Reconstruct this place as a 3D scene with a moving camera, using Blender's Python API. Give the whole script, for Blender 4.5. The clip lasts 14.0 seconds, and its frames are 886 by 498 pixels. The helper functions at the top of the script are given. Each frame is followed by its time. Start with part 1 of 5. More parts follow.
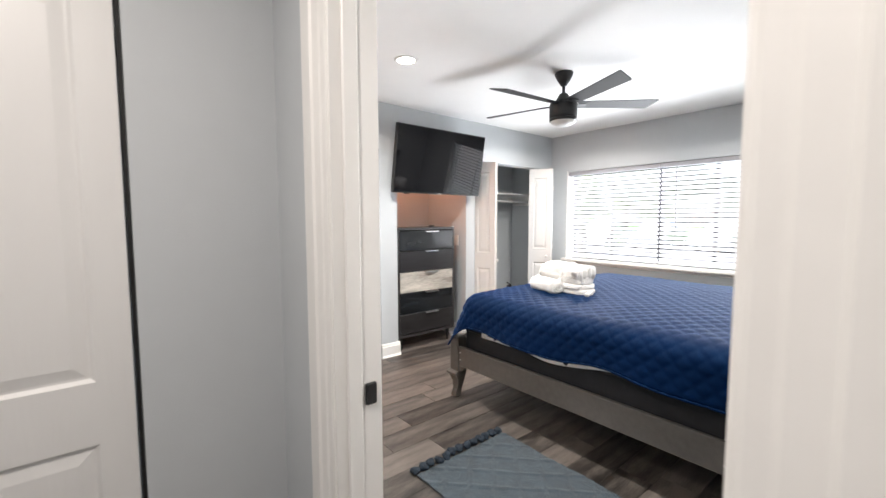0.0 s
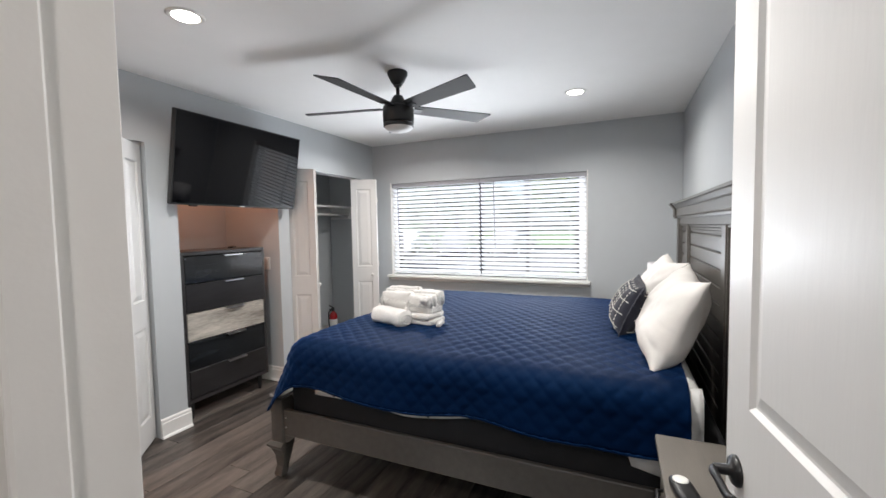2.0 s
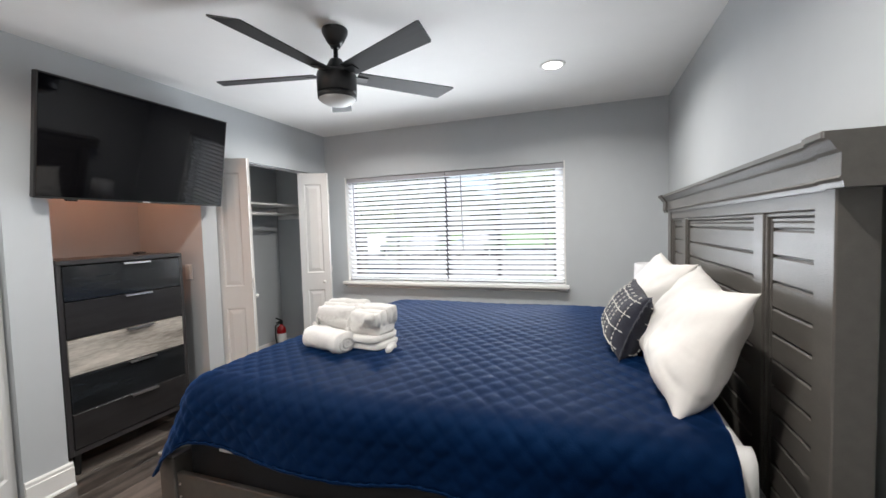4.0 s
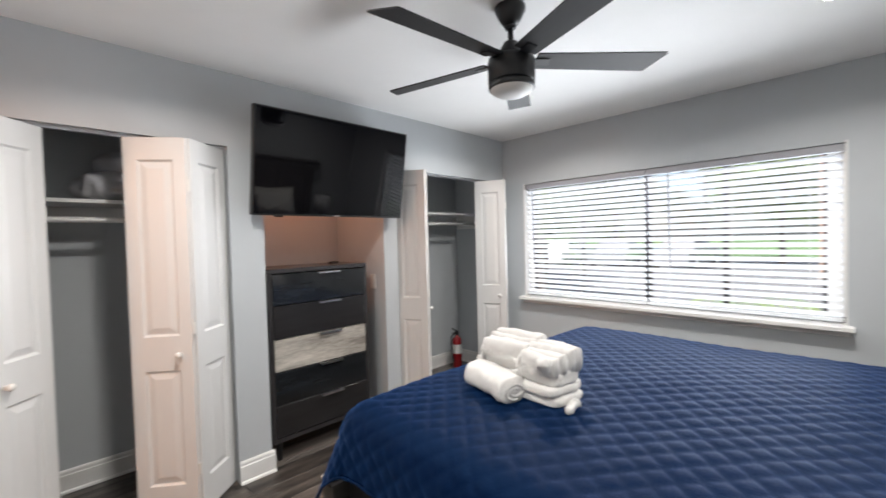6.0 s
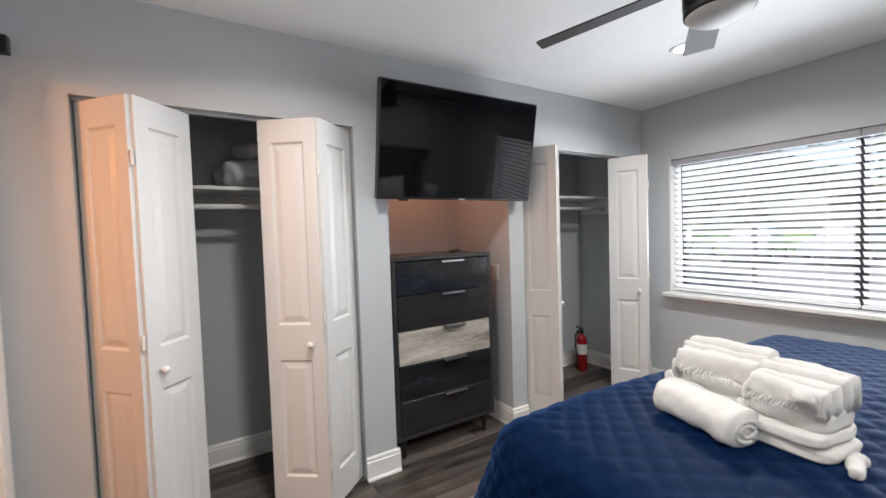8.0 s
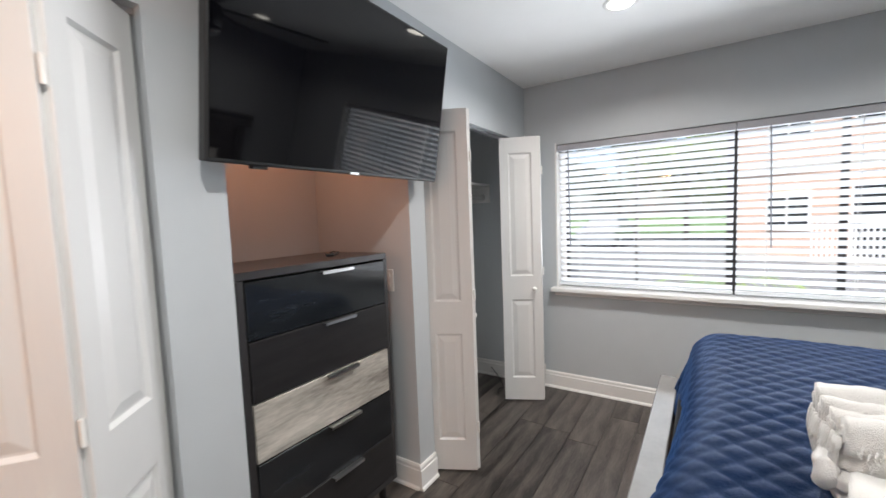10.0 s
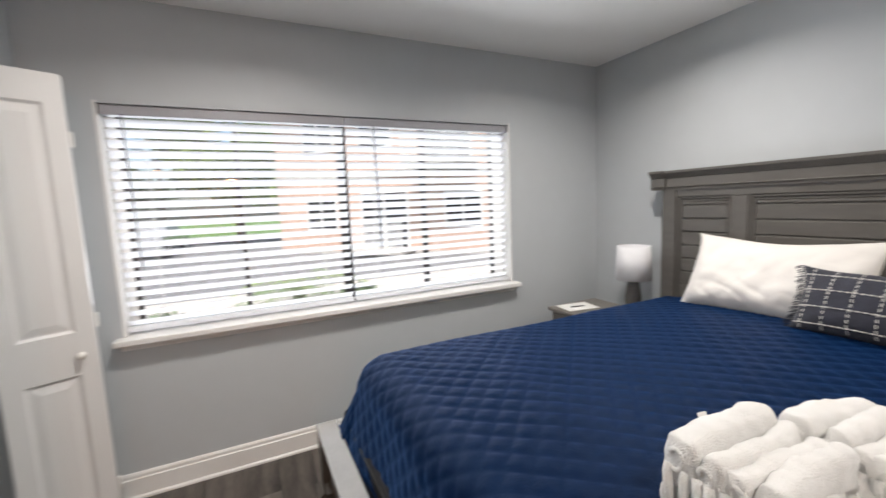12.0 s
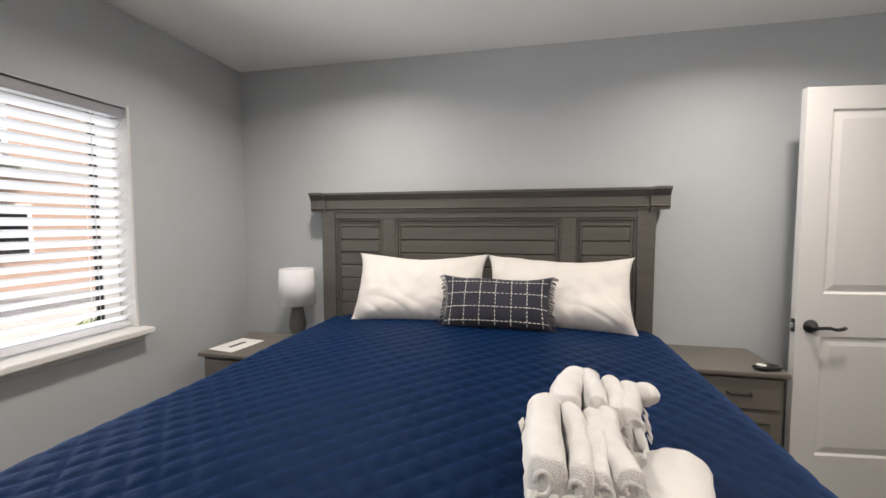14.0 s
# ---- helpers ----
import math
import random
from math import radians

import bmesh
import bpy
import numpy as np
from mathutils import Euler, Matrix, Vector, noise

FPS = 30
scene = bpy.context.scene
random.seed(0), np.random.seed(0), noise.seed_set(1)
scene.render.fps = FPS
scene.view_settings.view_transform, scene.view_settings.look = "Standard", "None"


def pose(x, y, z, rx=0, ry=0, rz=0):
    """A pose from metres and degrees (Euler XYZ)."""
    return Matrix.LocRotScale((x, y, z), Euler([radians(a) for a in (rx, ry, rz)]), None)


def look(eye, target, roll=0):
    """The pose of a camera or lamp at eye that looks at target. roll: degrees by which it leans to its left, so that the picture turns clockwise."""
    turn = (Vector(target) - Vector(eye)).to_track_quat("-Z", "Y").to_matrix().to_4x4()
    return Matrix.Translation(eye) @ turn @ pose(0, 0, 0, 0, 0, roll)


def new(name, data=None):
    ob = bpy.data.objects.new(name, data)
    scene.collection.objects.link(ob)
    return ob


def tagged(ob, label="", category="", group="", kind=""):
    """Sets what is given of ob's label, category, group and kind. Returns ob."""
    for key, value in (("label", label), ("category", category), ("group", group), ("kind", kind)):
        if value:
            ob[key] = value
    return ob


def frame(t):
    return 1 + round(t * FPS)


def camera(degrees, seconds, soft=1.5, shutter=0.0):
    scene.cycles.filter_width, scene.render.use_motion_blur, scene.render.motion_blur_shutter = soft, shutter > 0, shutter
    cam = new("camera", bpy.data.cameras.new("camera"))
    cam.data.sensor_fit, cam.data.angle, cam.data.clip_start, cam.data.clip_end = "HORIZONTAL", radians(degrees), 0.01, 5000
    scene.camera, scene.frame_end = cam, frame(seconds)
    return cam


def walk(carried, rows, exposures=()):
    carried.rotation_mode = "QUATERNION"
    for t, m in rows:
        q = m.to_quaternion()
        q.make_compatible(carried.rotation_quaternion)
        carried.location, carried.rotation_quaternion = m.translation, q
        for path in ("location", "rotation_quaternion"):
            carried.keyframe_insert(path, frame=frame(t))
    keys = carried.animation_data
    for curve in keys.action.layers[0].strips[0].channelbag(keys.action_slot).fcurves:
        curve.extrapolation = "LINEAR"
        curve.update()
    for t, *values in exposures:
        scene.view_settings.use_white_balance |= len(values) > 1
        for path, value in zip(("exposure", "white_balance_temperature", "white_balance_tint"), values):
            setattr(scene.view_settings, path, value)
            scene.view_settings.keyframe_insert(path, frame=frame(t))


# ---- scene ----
cam = camera(95.4, 14.0, shutter=0.3)
PATH = [
    (0, (0.129, 0.02, 1.368), (1.398, 1.56, 1.22), -0.1),
    (0.5, (0.254, 0.224, 1.401), (1.651, 1.648, 1.264), -0.7),
    (1, (0.339, 0.35, 1.421), (1.942, 1.539, 1.293), -1.0),
    (1.5, (0.398, 0.447, 1.434), (2.147, 1.411, 1.32), -1.0),
    (2, (0.434, 0.493, 1.437), (2.262, 1.298, 1.327), -1.0),
    (2.5, (0.474, 0.553, 1.426), (2.349, 1.24, 1.313), -1.1),
    (3, (0.624, 0.567, 1.381), (2.513, 1.217, 1.275), -1.6),
    (5.5, (1.29, 0.759, 1.452), (3.016, 1.769, 1.399), -1.9),
    (6, (1.325, 0.807, 1.452), (2.738, 2.222, 1.402), -1.5),
    (6.5, (1.297, 0.836, 1.426), (2.39, 2.51, 1.376), -1.3),
    (7, (1.3, 0.866, 1.428), (2.205, 2.649, 1.356), -1.4),
    (9.5, (1.515, 1.945, 1.411), (3.026, 3.249, 1.279), -2.4),
    (10, (1.622, 2.137, 1.440), (3.291, 3.228, 1.287), -2.2),
    (10.5, (1.846, 2.340, 1.400), (3.681, 3.119, 1.235), -2.6),
    (11, (2.023, 2.39, 1.429), (3.963, 2.835, 1.239), -2.4),
    (11.5, (2.207, 2.488, 1.392), (4.196, 2.383, 1.204), -2.6),
    (12, (2.393, 2.543, 1.445), (4.185, 1.685, 1.221), -2.4),
    (12.5, (2.539, 2.429, 1.352), (3.936, 1.007, 1.198), -1.3),
    (13, (2.635, 2.393, 1.411), (3.612, 0.655, 1.257), -1.3),
    (13.5, (2.731, 2.458, 1.393), (3.362, 0.564, 1.273), -0.4),
    (14, (2.825, 2.529, 1.388), (3.244, 0.577, 1.266), -0.1),
]
EXPOSURES = [(0.0, 1.92, 6400, 10), (0.4, 1.42, 6350, 10), (1.2, 1.12, 6300, 10), (4.0, 1.15, 6300, 9), (5.4, 1.30, 6300, 9), (6.4, 1.10, 6350, 10), (9.0, 1.08, 6250, 9), (11.5, 1.05, 6350, 10), (12.2, 0.88, 6600, 11), (13.0, 0.72, 6800, 12), (14.0, 0.78, 6800, 12)]
walk(cam, [(t, look(eye, target, roll)) for t, eye, target, roll in PATH], EXPOSURES)

# ---- world, sun, large lights ----
def build_world():
    w = bpy.data.worlds.new("world")
    scene.world = w
    w.use_nodes = True
    nt = w.node_tree
    sky = nt.nodes.new("ShaderNodeTexSky")
    sky.sky_type = "NISHITA"
    sky.sun_disc = False
    sky.sun_elevation, sky.sun_rotation = radians(60), radians(296)
    sky.air_density, sky.dust_density = 1.0, 3.0
    bg = nt.nodes["Background"]
    bg.inputs["Strength"].default_value = SKY
    nt.links.new(sky.outputs["Color"], bg.inputs["Color"])


def add_lamp(name, kind, m, energy, color, size=0.1, spread=None):
    d = bpy.data.lights.new(name, kind)
    d.energy, d.color = energy, color
    if kind == "AREA":
        d.shape, d.size = "DISK", size
        if spread:
            d.spread = radians(spread)
    elif kind == "SUN":
        d.angle = radians(size)
    else:
        d.shadow_soft_size = size
    ob = new(name, d)
    ob.matrix_world = m
    return ob


SKY = 0.125
CANS = [(1.77, 2.41), (1.77, 0.80), (3.79, 0.82), (3.87, 2.50)]
CEIL = 2.47
X1 = 4.85
build_world()
add_lamp("sun", "SUN", look((0, 0, 8), (4.5, -2.2, -0.7)), 4.0, (1.0, 0.97, 0.93), 0.6)
for cx, cy in CANS:
    add_lamp("can_lamp", "AREA", pose(cx, cy, CEIL - 0.012), 9.0, (1.0, 0.94, 0.87), 0.12, 155)
# daylight in the window opening: behind the blinds, and leaning up as the bright ground throws it
day = add_lamp("window_daylight", "AREA", look((X1 + 0.088, 1.975, 1.42), (X1 - 0.912, 1.975, 1.42)), 9.5, (0.90, 0.95, 1.0), 0.12, 115)
day_up = add_lamp("window_daylight_up", "AREA", look((X1 - 0.07, 1.975, 1.15), (X1 - 0.97, 1.975, 1.66)), 6.8, (0.94, 0.96, 1.0), 0.12, 96)
day_up.data.shape, day_up.data.size, day_up.data.size_y = "RECTANGLE", 2.25, 0.22
day.data.shape, day.data.size, day.data.size_y = "RECTANGLE", 2.28, 1.08
add_lamp("bath_lamp", "POINT", pose(-0.15, 2.75, 2.0), 18.0, (1.0, 0.42, 0.15), 0.08)
add_lamp("hall_lamp", "AREA", pose(-0.3, 0.35, CEIL - 0.012), 7.6, (1.0, 0.90, 0.82), 0.15)
add_lamp("niche_lamp", "AREA", pose(2.80, 3.70, 2.10), 1.35, (1.0, 0.40, 0.20), 0.12)


# ---- materials ----
def mat(name, base, rough=0.6, vary=0.12, scale=6.0, bump=0.0, bscale=80.0, metal=0.0, spec=0.5, stretch=(1, 1, 1), base2=None, sheen=0.0, transmission=0.0, emit=None, coat=0.0, objrand=0.0):
    """A principled material with colour variation at two scales and fine relief."""
    m = bpy.data.materials.new(name)
    m.use_nodes = True
    nt = m.node_tree
    n, l = nt.nodes, nt.links
    p = n["Principled BSDF"]
    p.inputs["Roughness"].default_value = rough
    p.inputs["Metallic"].default_value = metal
    p.inputs["Specular IOR Level"].default_value = spec
    if sheen:
        p.inputs["Sheen Weight"].default_value = sheen
        p.inputs["Sheen Roughness"].default_value = 0.6
    if coat:
        p.inputs["Coat Weight"].default_value = coat
        p.inputs["Coat Roughness"].default_value = 0.04
    if transmission:
        p.inputs["Transmission Weight"].default_value = transmission
    if emit:
        p.inputs["Emission Color"].default_value = (*emit[0], 1)
        p.inputs["Emission Strength"].default_value = emit[1]
    tc = n.new("ShaderNodeTexCoord")
    mp = n.new("ShaderNodeMapping")
    mp.inputs["Scale"].default_value = stretch
    l.new(tc.outputs["Object"], mp.inputs["Vector"])
    a = n.new("ShaderNodeTexNoise")
    a.inputs["Scale"].default_value = scale
    a.inputs["Detail"].default_value = 4
    b = n.new("ShaderNodeTexNoise")
    b.inputs["Scale"].default_value = scale * 9
    b.inputs["Detail"].default_value = 3
    l.new(mp.outputs["Vector"], a.inputs["Vector"])
    l.new(mp.outputs["Vector"], b.inputs["Vector"])
    add = n.new("ShaderNodeMath")
    add.operation = "MULTIPLY_ADD"
    add.inputs[1].default_value = 0.4
    l.new(b.outputs["Fac"], add.inputs[0])
    l.new(a.outputs["Fac"], add.inputs[2])
    fac = add.outputs[0]
    if objrand:
        info = n.new("ShaderNodeObjectInfo")
        r = n.new("ShaderNodeMath")
        r.operation = "MULTIPLY_ADD"
        r.inputs[1].default_value = objrand
        l.new(info.outputs["Random"], r.inputs[0])
        l.new(fac, r.inputs[2])
        s = n.new("ShaderNodeMath")
        s.operation = "SUBTRACT"
        s.inputs[1].default_value = objrand * 0.5
        l.new(r.outputs[0], s.inputs[0])
        fac = s.outputs[0]
    ramp = n.new("ShaderNodeValToRGB")
    c0 = base
    c1 = base2 or tuple(min(1, c * (1 + vary)) for c in base)
    if not base2:
        c0 = tuple(c * (1 - vary) for c in base)
    ramp.color_ramp.elements[0].position, ramp.color_ramp.elements[1].position = 0.45, 0.95
    ramp.color_ramp.elements[0].color = (*c0, 1)
    ramp.color_ramp.elements[1].color = (*c1, 1)
    l.new(fac, ramp.inputs["Fac"])
    l.new(ramp.outputs["Color"], p.inputs["Base Color"])
    if bump:
        bn = n.new("ShaderNodeTexNoise")
        bn.inputs["Scale"].default_value = bscale
        bn.inputs["Detail"].default_value = 3
        l.new(mp.outputs["Vector"], bn.inputs["Vector"])
        bp = n.new("ShaderNodeBump")
        bp.inputs["Strength"].default_value = bump
        bp.inputs["Distance"].default_value = 0.004
        l.new(bn.outputs["Fac"], bp.inputs["Height"])
        l.new(bp.outputs["Normal"], p.inputs["Normal"])
    return m


WALL = mat("wall_paint", (0.505, 0.530, 0.548), 0.65, 0.03, 1.2, 0.12, 220)
CEILING = mat("ceiling_paint", (0.87, 0.86, 0.845), 0.8, 0.02, 1.0, 0.1, 160)
TRIM = mat("white_trim_paint", (0.80, 0.79, 0.77), 0.35, 0.03, 2.0, 0.05, 120)
DOORW = mat("white_door_paint", (0.69, 0.685, 0.675), 0.38, 0.03, 2.0, 0.08, 90, stretch=(1, 1, 0.15))
FLOORM = mat("grey_oak_vinyl", (0.016, 0.0135, 0.012), 0.38, 0.3, 2.2, 0.2, 40, base2=(0.150, 0.128, 0.112), stretch=(1.1, 8, 1), objrand=0.36)
SUBFLOOR = mat("subfloor", (0.02, 0.02, 0.02), 0.8)
QUILT = mat("navy_quilt_cotton", (0.0005, 0.0043, 0.0205), 0.54, 0.10, 4.0, 0.30, 260, spec=0.18)
QUILT.node_tree.nodes["Principled BSDF"].inputs["Specular Tint"].default_value = (0.11, 0.38, 1.0, 1)
QUILT.node_tree.nodes["Principled BSDF"].inputs["Sheen Weight"].default_value = 0.28
QUILT.node_tree.nodes["Principled BSDF"].inputs["Sheen Roughness"].default_value = 0.45
QUILT.node_tree.nodes["Principled BSDF"].inputs["Sheen Tint"].default_value = (0.06, 0.27, 0.85, 1)
SHEET = mat("white_sheet_cotton", (0.78, 0.77, 0.75), 0.85, 0.03, 5.0, 0.2, 200)
PILLOW = mat("ivory_pillow_cotton", (0.73, 0.705, 0.675), 0.85, 0.03, 5.0, 0.35, 22)
TOWEL = mat("white_terry", (0.73, 0.715, 0.69), 0.95, 0.05, 10.0, 0.9, 420, sheen=0.5)
NAVY = mat("charcoal_navy_woven", (0.020, 0.022, 0.036), 0.9, 0.25, 30.0, 0.6, 300, sheen=0.1)
STITCH = mat("cream_thread", (0.80, 0.78, 0.72), 0.9)
BEDWOOD = mat("grey_painted_wood", (0.104, 0.096, 0.087), 0.36, 0.12, 5.0, 0.15, 60, stretch=(1, 6, 6))
# rail top: the bed's grey, base lightened to carry the window's reflection
BEDCAP = mat("glossy_rail_top_sheen", (0.30, 0.29, 0.28), 0.16, 0.08, 5.0, 0.05, 60, coat=1.0)
WAND = mat("smoky_clear_plastic", (0.22, 0.22, 0.23), 0.2, 0.05, 6)
BLACKCLOTH = mat("black_boxspring_cloth", (0.012, 0.013, 0.016), 0.9, 0.2, 12, 0.4, 250)
NSWOOD = mat("taupe_painted_wood", (0.15, 0.135, 0.118), 0.40, 0.10, 4.0, 0.12, 60, stretch=(1, 6, 6))
DRBODY = mat("charcoal_laminate", (0.035, 0.033, 0.034), 0.32, 0.15, 6, 0.1, 90, stretch=(1, 5, 8))
DRBLACK = mat("black_gloss_woodgrain", (0.006, 0.007, 0.008), 0.13, 0.4, 2.0, 0.0, 60, base2=(0.022, 0.025, 0.029), stretch=(1.2, 5, 9), coat=0.35)
DRGREY = mat("dark_grey_woodgrain", (0.020, 0.019, 0.020), 0.30, 0.3, 3.0, 0.1, 60, stretch=(1.2, 5, 9))
DRPALE = mat("weathered_pale_woodgrain", (0.17, 0.155, 0.135), 0.33, 0.3, 2.2, 0.15, 60, base2=(0.62, 0.58, 0.52), stretch=(1.0, 5, 6))
CHROME = mat("brushed_nickel", (0.72, 0.72, 0.73), 0.28, 0.05, 20, 0.1, 200, metal=1.0)
BLACKMETAL = mat("black_metal", (0.010, 0.010, 0.011), 0.38, 0.2, 10, 0.05, 100)
FANBLADE = mat("black_fan_blade", (0.012, 0.012, 0.013), 0.62, 0.2, 6, 0.1, 80, stretch=(1, 8, 1))
SCREEN = mat("television_glass", (0.002, 0.002, 0.003), 0.045, 0.1, 4, spec=0.34)
PLASTIC = mat("black_plastic", (0.012, 0.012, 0.013), 0.35, 0.1, 10)
# valance base greyed to hold the shade of its backlit front
VALANCE = mat("backlit_shade_valance", (0.36, 0.36, 0.385), 0.5, 0.03, 6)
WHITEPL = mat("white_plastic", (0.78, 0.77, 0.74), 0.4, 0.03, 8)
FROST = mat("frosted_glass_dome", (0.62, 0.61, 0.59), 0.5, 0.03, 6)
CANGLOW = mat("lamp_diffuser", (0.9, 0.88, 0.85), 0.5, 0.02, 6, emit=((1.0, 0.92, 0.80), 6.0))
RUGM = mat("slate_blue_rug", (0.026, 0.043, 0.058), 0.95, 0.35, 14, 0.9, 200, sheen=0.2)
RUGPOM = mat("slate_blue_yarn", (0.016, 0.027, 0.042), 0.95, 0.3, 40, 1.0, 300)
BLIND = mat("white_blind_slat", (0.82, 0.82, 0.82), 0.45, 0.03, 4, 0.05, 80)
BRONZE = mat("dark_bronze_window_frame", (0.02, 0.018, 0.017), 0.4, 0.2, 10)
GLASS = mat("window_glass", (1, 1, 1), 0.0, 0.0, 1, transmission=1.0)
SHADE = mat("white_linen_shade", (0.74, 0.74, 0.76), 0.9, 0.04, 20, 0.3, 260)
LAMPBASE = mat("pewter_ceramic", (0.10, 0.095, 0.09), 0.3, 0.3, 12, 0.1, 60)
RED = mat("red_enamel", (0.30, 0.010, 0.014), 0.25, 0.1, 8)
RUBBER = mat("black_rubber", (0.01, 0.01, 0.01), 0.6)
PAPER = mat("white_card", (0.80, 0.79, 0.76), 0.7, 0.02, 6)
BATHWALL = mat("cream_bathroom_paint", (0.70, 0.62, 0.50), 0.6, 0.03, 2, 0.1, 160)
BLACKSTRIP = mat("black_gap_strip", (0.006, 0.006, 0.006), 0.7)
CREASE = mat("clear_plastic_bag", (0.50, 0.50, 0.52), 0.28, 0.15, 6, 0.9, 30, coat=0.5)
# outdoors
GRASS = mat("lawn", (0.05, 0.11, 0.02), 0.9, 0.5, 3, 0.8, 120, base2=(0.12, 0.20, 0.05))
ASPHALT = mat("sun_bleached_asphalt", (0.13, 0.13, 0.132), 0.9, 0.25, 4, 0.5, 150)
CONCRETE = mat("concrete", (0.38, 0.36, 0.33), 0.85, 0.12, 3, 0.3, 60)
BRICKPAINT = mat("salmon_stucco", (0.46, 0.31, 0.235), 0.85, 0.12, 2, 0.3, 40)
ROOFM = mat("brown_shingle", (0.10, 0.075, 0.06), 0.9, 0.2, 8, 0.4, 40)
BARK = mat("bark", (0.10, 0.075, 0.055), 0.95, 0.3, 12, 0.9, 30)
LEAF = mat("leaves", (0.06, 0.105, 0.035), 0.5, 0.4, 3, base2=(0.16, 0.23, 0.09))
LEAF2 = mat("yellow_green_leaves", (0.10, 0.17, 0.02), 0.6, 0.4, 3, base2=(0.20, 0.26, 0.05))
CARWHITE = mat("white_car_paint", (0.75, 0.75, 0.76), 0.2, 0.02, 3, coat=0.7)
CARBLUE = mat("blue_car_paint", (0.05, 0.11, 0.25), 0.2, 0.05, 3, coat=0.7)
CARSILVER = mat("silver_car_paint", (0.45, 0.46, 0.48), 0.22, 0.03, 3, metal=0.5, coat=0.7)
DARKGLASS = mat("dark_glass", (0.01, 0.012, 0.015), 0.05, 0.1, 3)
SOFFIT = mat("tan_soffit", (0.55, 0.42, 0.25), 0.8, 0.05, 3)
# thin slats let some daylight through
nt = BLIND.node_tree
tl = nt.nodes.new("ShaderNodeBsdfTranslucent")
tl.inputs["Color"].default_value = (0.93, 0.93, 0.94, 1)
mx = nt.nodes.new("ShaderNodeMixShader")
mx.inputs["Fac"].default_value = 0.72
nt.links.new(nt.nodes["Principled BSDF"].outputs[0], mx.inputs[1])
nt.links.new(tl.outputs[0], mx.inputs[2])
nt.links.new(mx.outputs[0], nt.nodes["Material Output"].inputs["Surface"])


# ---- mesh helpers ----
def obj(name, bm, material, parent=None, label="", smooth=False, m=None):
    me = bpy.data.meshes.new(name)
    bm.normal_update()
    bm.to_mesh(me)
    bm.free()
    if smooth:
        me.polygons.foreach_set("use_smooth", [True] * len(me.polygons))
    me.materials.append(material)
    ob = new(name, me)
    if parent:
        ob.parent = parent
    if m is not None:
        ob.matrix_local = m
    if label:
        ob["label"] = label
    return ob


def part(name, bm, material, parent, label="", smooth=False, m=None):
    return obj(name, bm, material, parent, label, smooth, m)


def thing(name, m, label, category, group=""):
    e = new(name)
    e.matrix_world = m
    return tagged(e, label, category, group)


def struct(ob, label="", category=""):
    return tagged(ob, label, category, "", "structure")


def box(bm, x0, x1, y0, y1, z0, z1, bev=0.0, seg=1):
    vs = [bm.verts.new((x, y, z)) for z in (z0, z1) for y in (y0, y1) for x in (x0, x1)]
    fs = [bm.faces.new([vs[i] for i in q]) for q in ((0, 2, 3, 1), (4, 5, 7, 6), (0, 1, 5, 4), (2, 6, 7, 3), (0, 4, 6, 2), (1, 3, 7, 5))]
    if bev > 0:
        es = list({e for f in fs for e in f.edges})
        bmesh.ops.bevel(bm, geom=es, offset=bev, segments=seg, affect="EDGES", profile=0.5)
    return bm


def B(x0, x1, y0, y1, z0, z1, bev=0.0, seg=1):
    return box(bmesh.new(), x0, x1, y0, y1, z0, z1, bev, seg)


def lathe(profile, n=32, bm=None):
    """A solid of revolution about z from (radius, height) pairs, bottom to top."""
    bm = bm or bmesh.new()
    rings = []
    for r, z in profile:
        rings.append([bm.verts.new((r * math.cos(2 * math.pi * i / n), r * math.sin(2 * math.pi * i / n), z)) for i in range(n)])
    for a, b in zip(rings, rings[1:]):
        for i in range(n):
            bm.faces.new((a[i], a[(i + 1) % n], b[(i + 1) % n], b[i]))
    bm.faces.new(rings[0][::-1])
    bm.faces.new(rings[-1])
    return bm


def tube(points, r, n=10, bm=None):
    bm = bm or bmesh.new()
    pts = [Vector(p) for p in points]
    rings = []
    for i, p in enumerate(pts):
        d = (pts[min(i + 1, len(pts) - 1)] - pts[max(i - 1, 0)]).normalized()
        u = d.cross(Vector((0, 0, 1)))
        if u.length < 0.05:
            u = d.cross(Vector((0, 1, 0)))
        u.normalize()
        v = d.cross(u)
        rings.append([bm.verts.new(p + r * (math.cos(2 * math.pi * k / n) * u + math.sin(2 * math.pi * k / n) * v)) for k in range(n)])
    for a, b in zip(rings, rings[1:]):
        for k in range(n):
            bm.faces.new((a[k], a[(k + 1) % n], b[(k + 1) % n], b[k]))
    bm.faces.new(rings[0][::-1])
    bm.faces.new(rings[-1])
    bmesh.ops.recalc_face_normals(bm, faces=bm.faces)
    return bm


def extrude_profile(pts, length, axis="x", bm=None):
    """A straight moulding: the closed 2D outline pts swept along an axis from 0 to length."""
    bm = bm or bmesh.new()
    def place(p, s):
        return {"x": (s, p[0], p[1]), "y": (p[0], s, p[1]), "z": (p[0], p[1], s)}[axis]
    a = [bm.verts.new(place(p, 0)) for p in pts]
    b = [bm.verts.new(place(p, length)) for p in pts]
    n = len(pts)
    for i in range(n):
        bm.faces.new((a[i], a[(i + 1) % n], b[(i + 1) % n], b[i]))
    bm.faces.new(a[::-1])
    bm.faces.new(b)
    bmesh.ops.recalc_face_normals(bm, faces=bm.faces)
    return bm


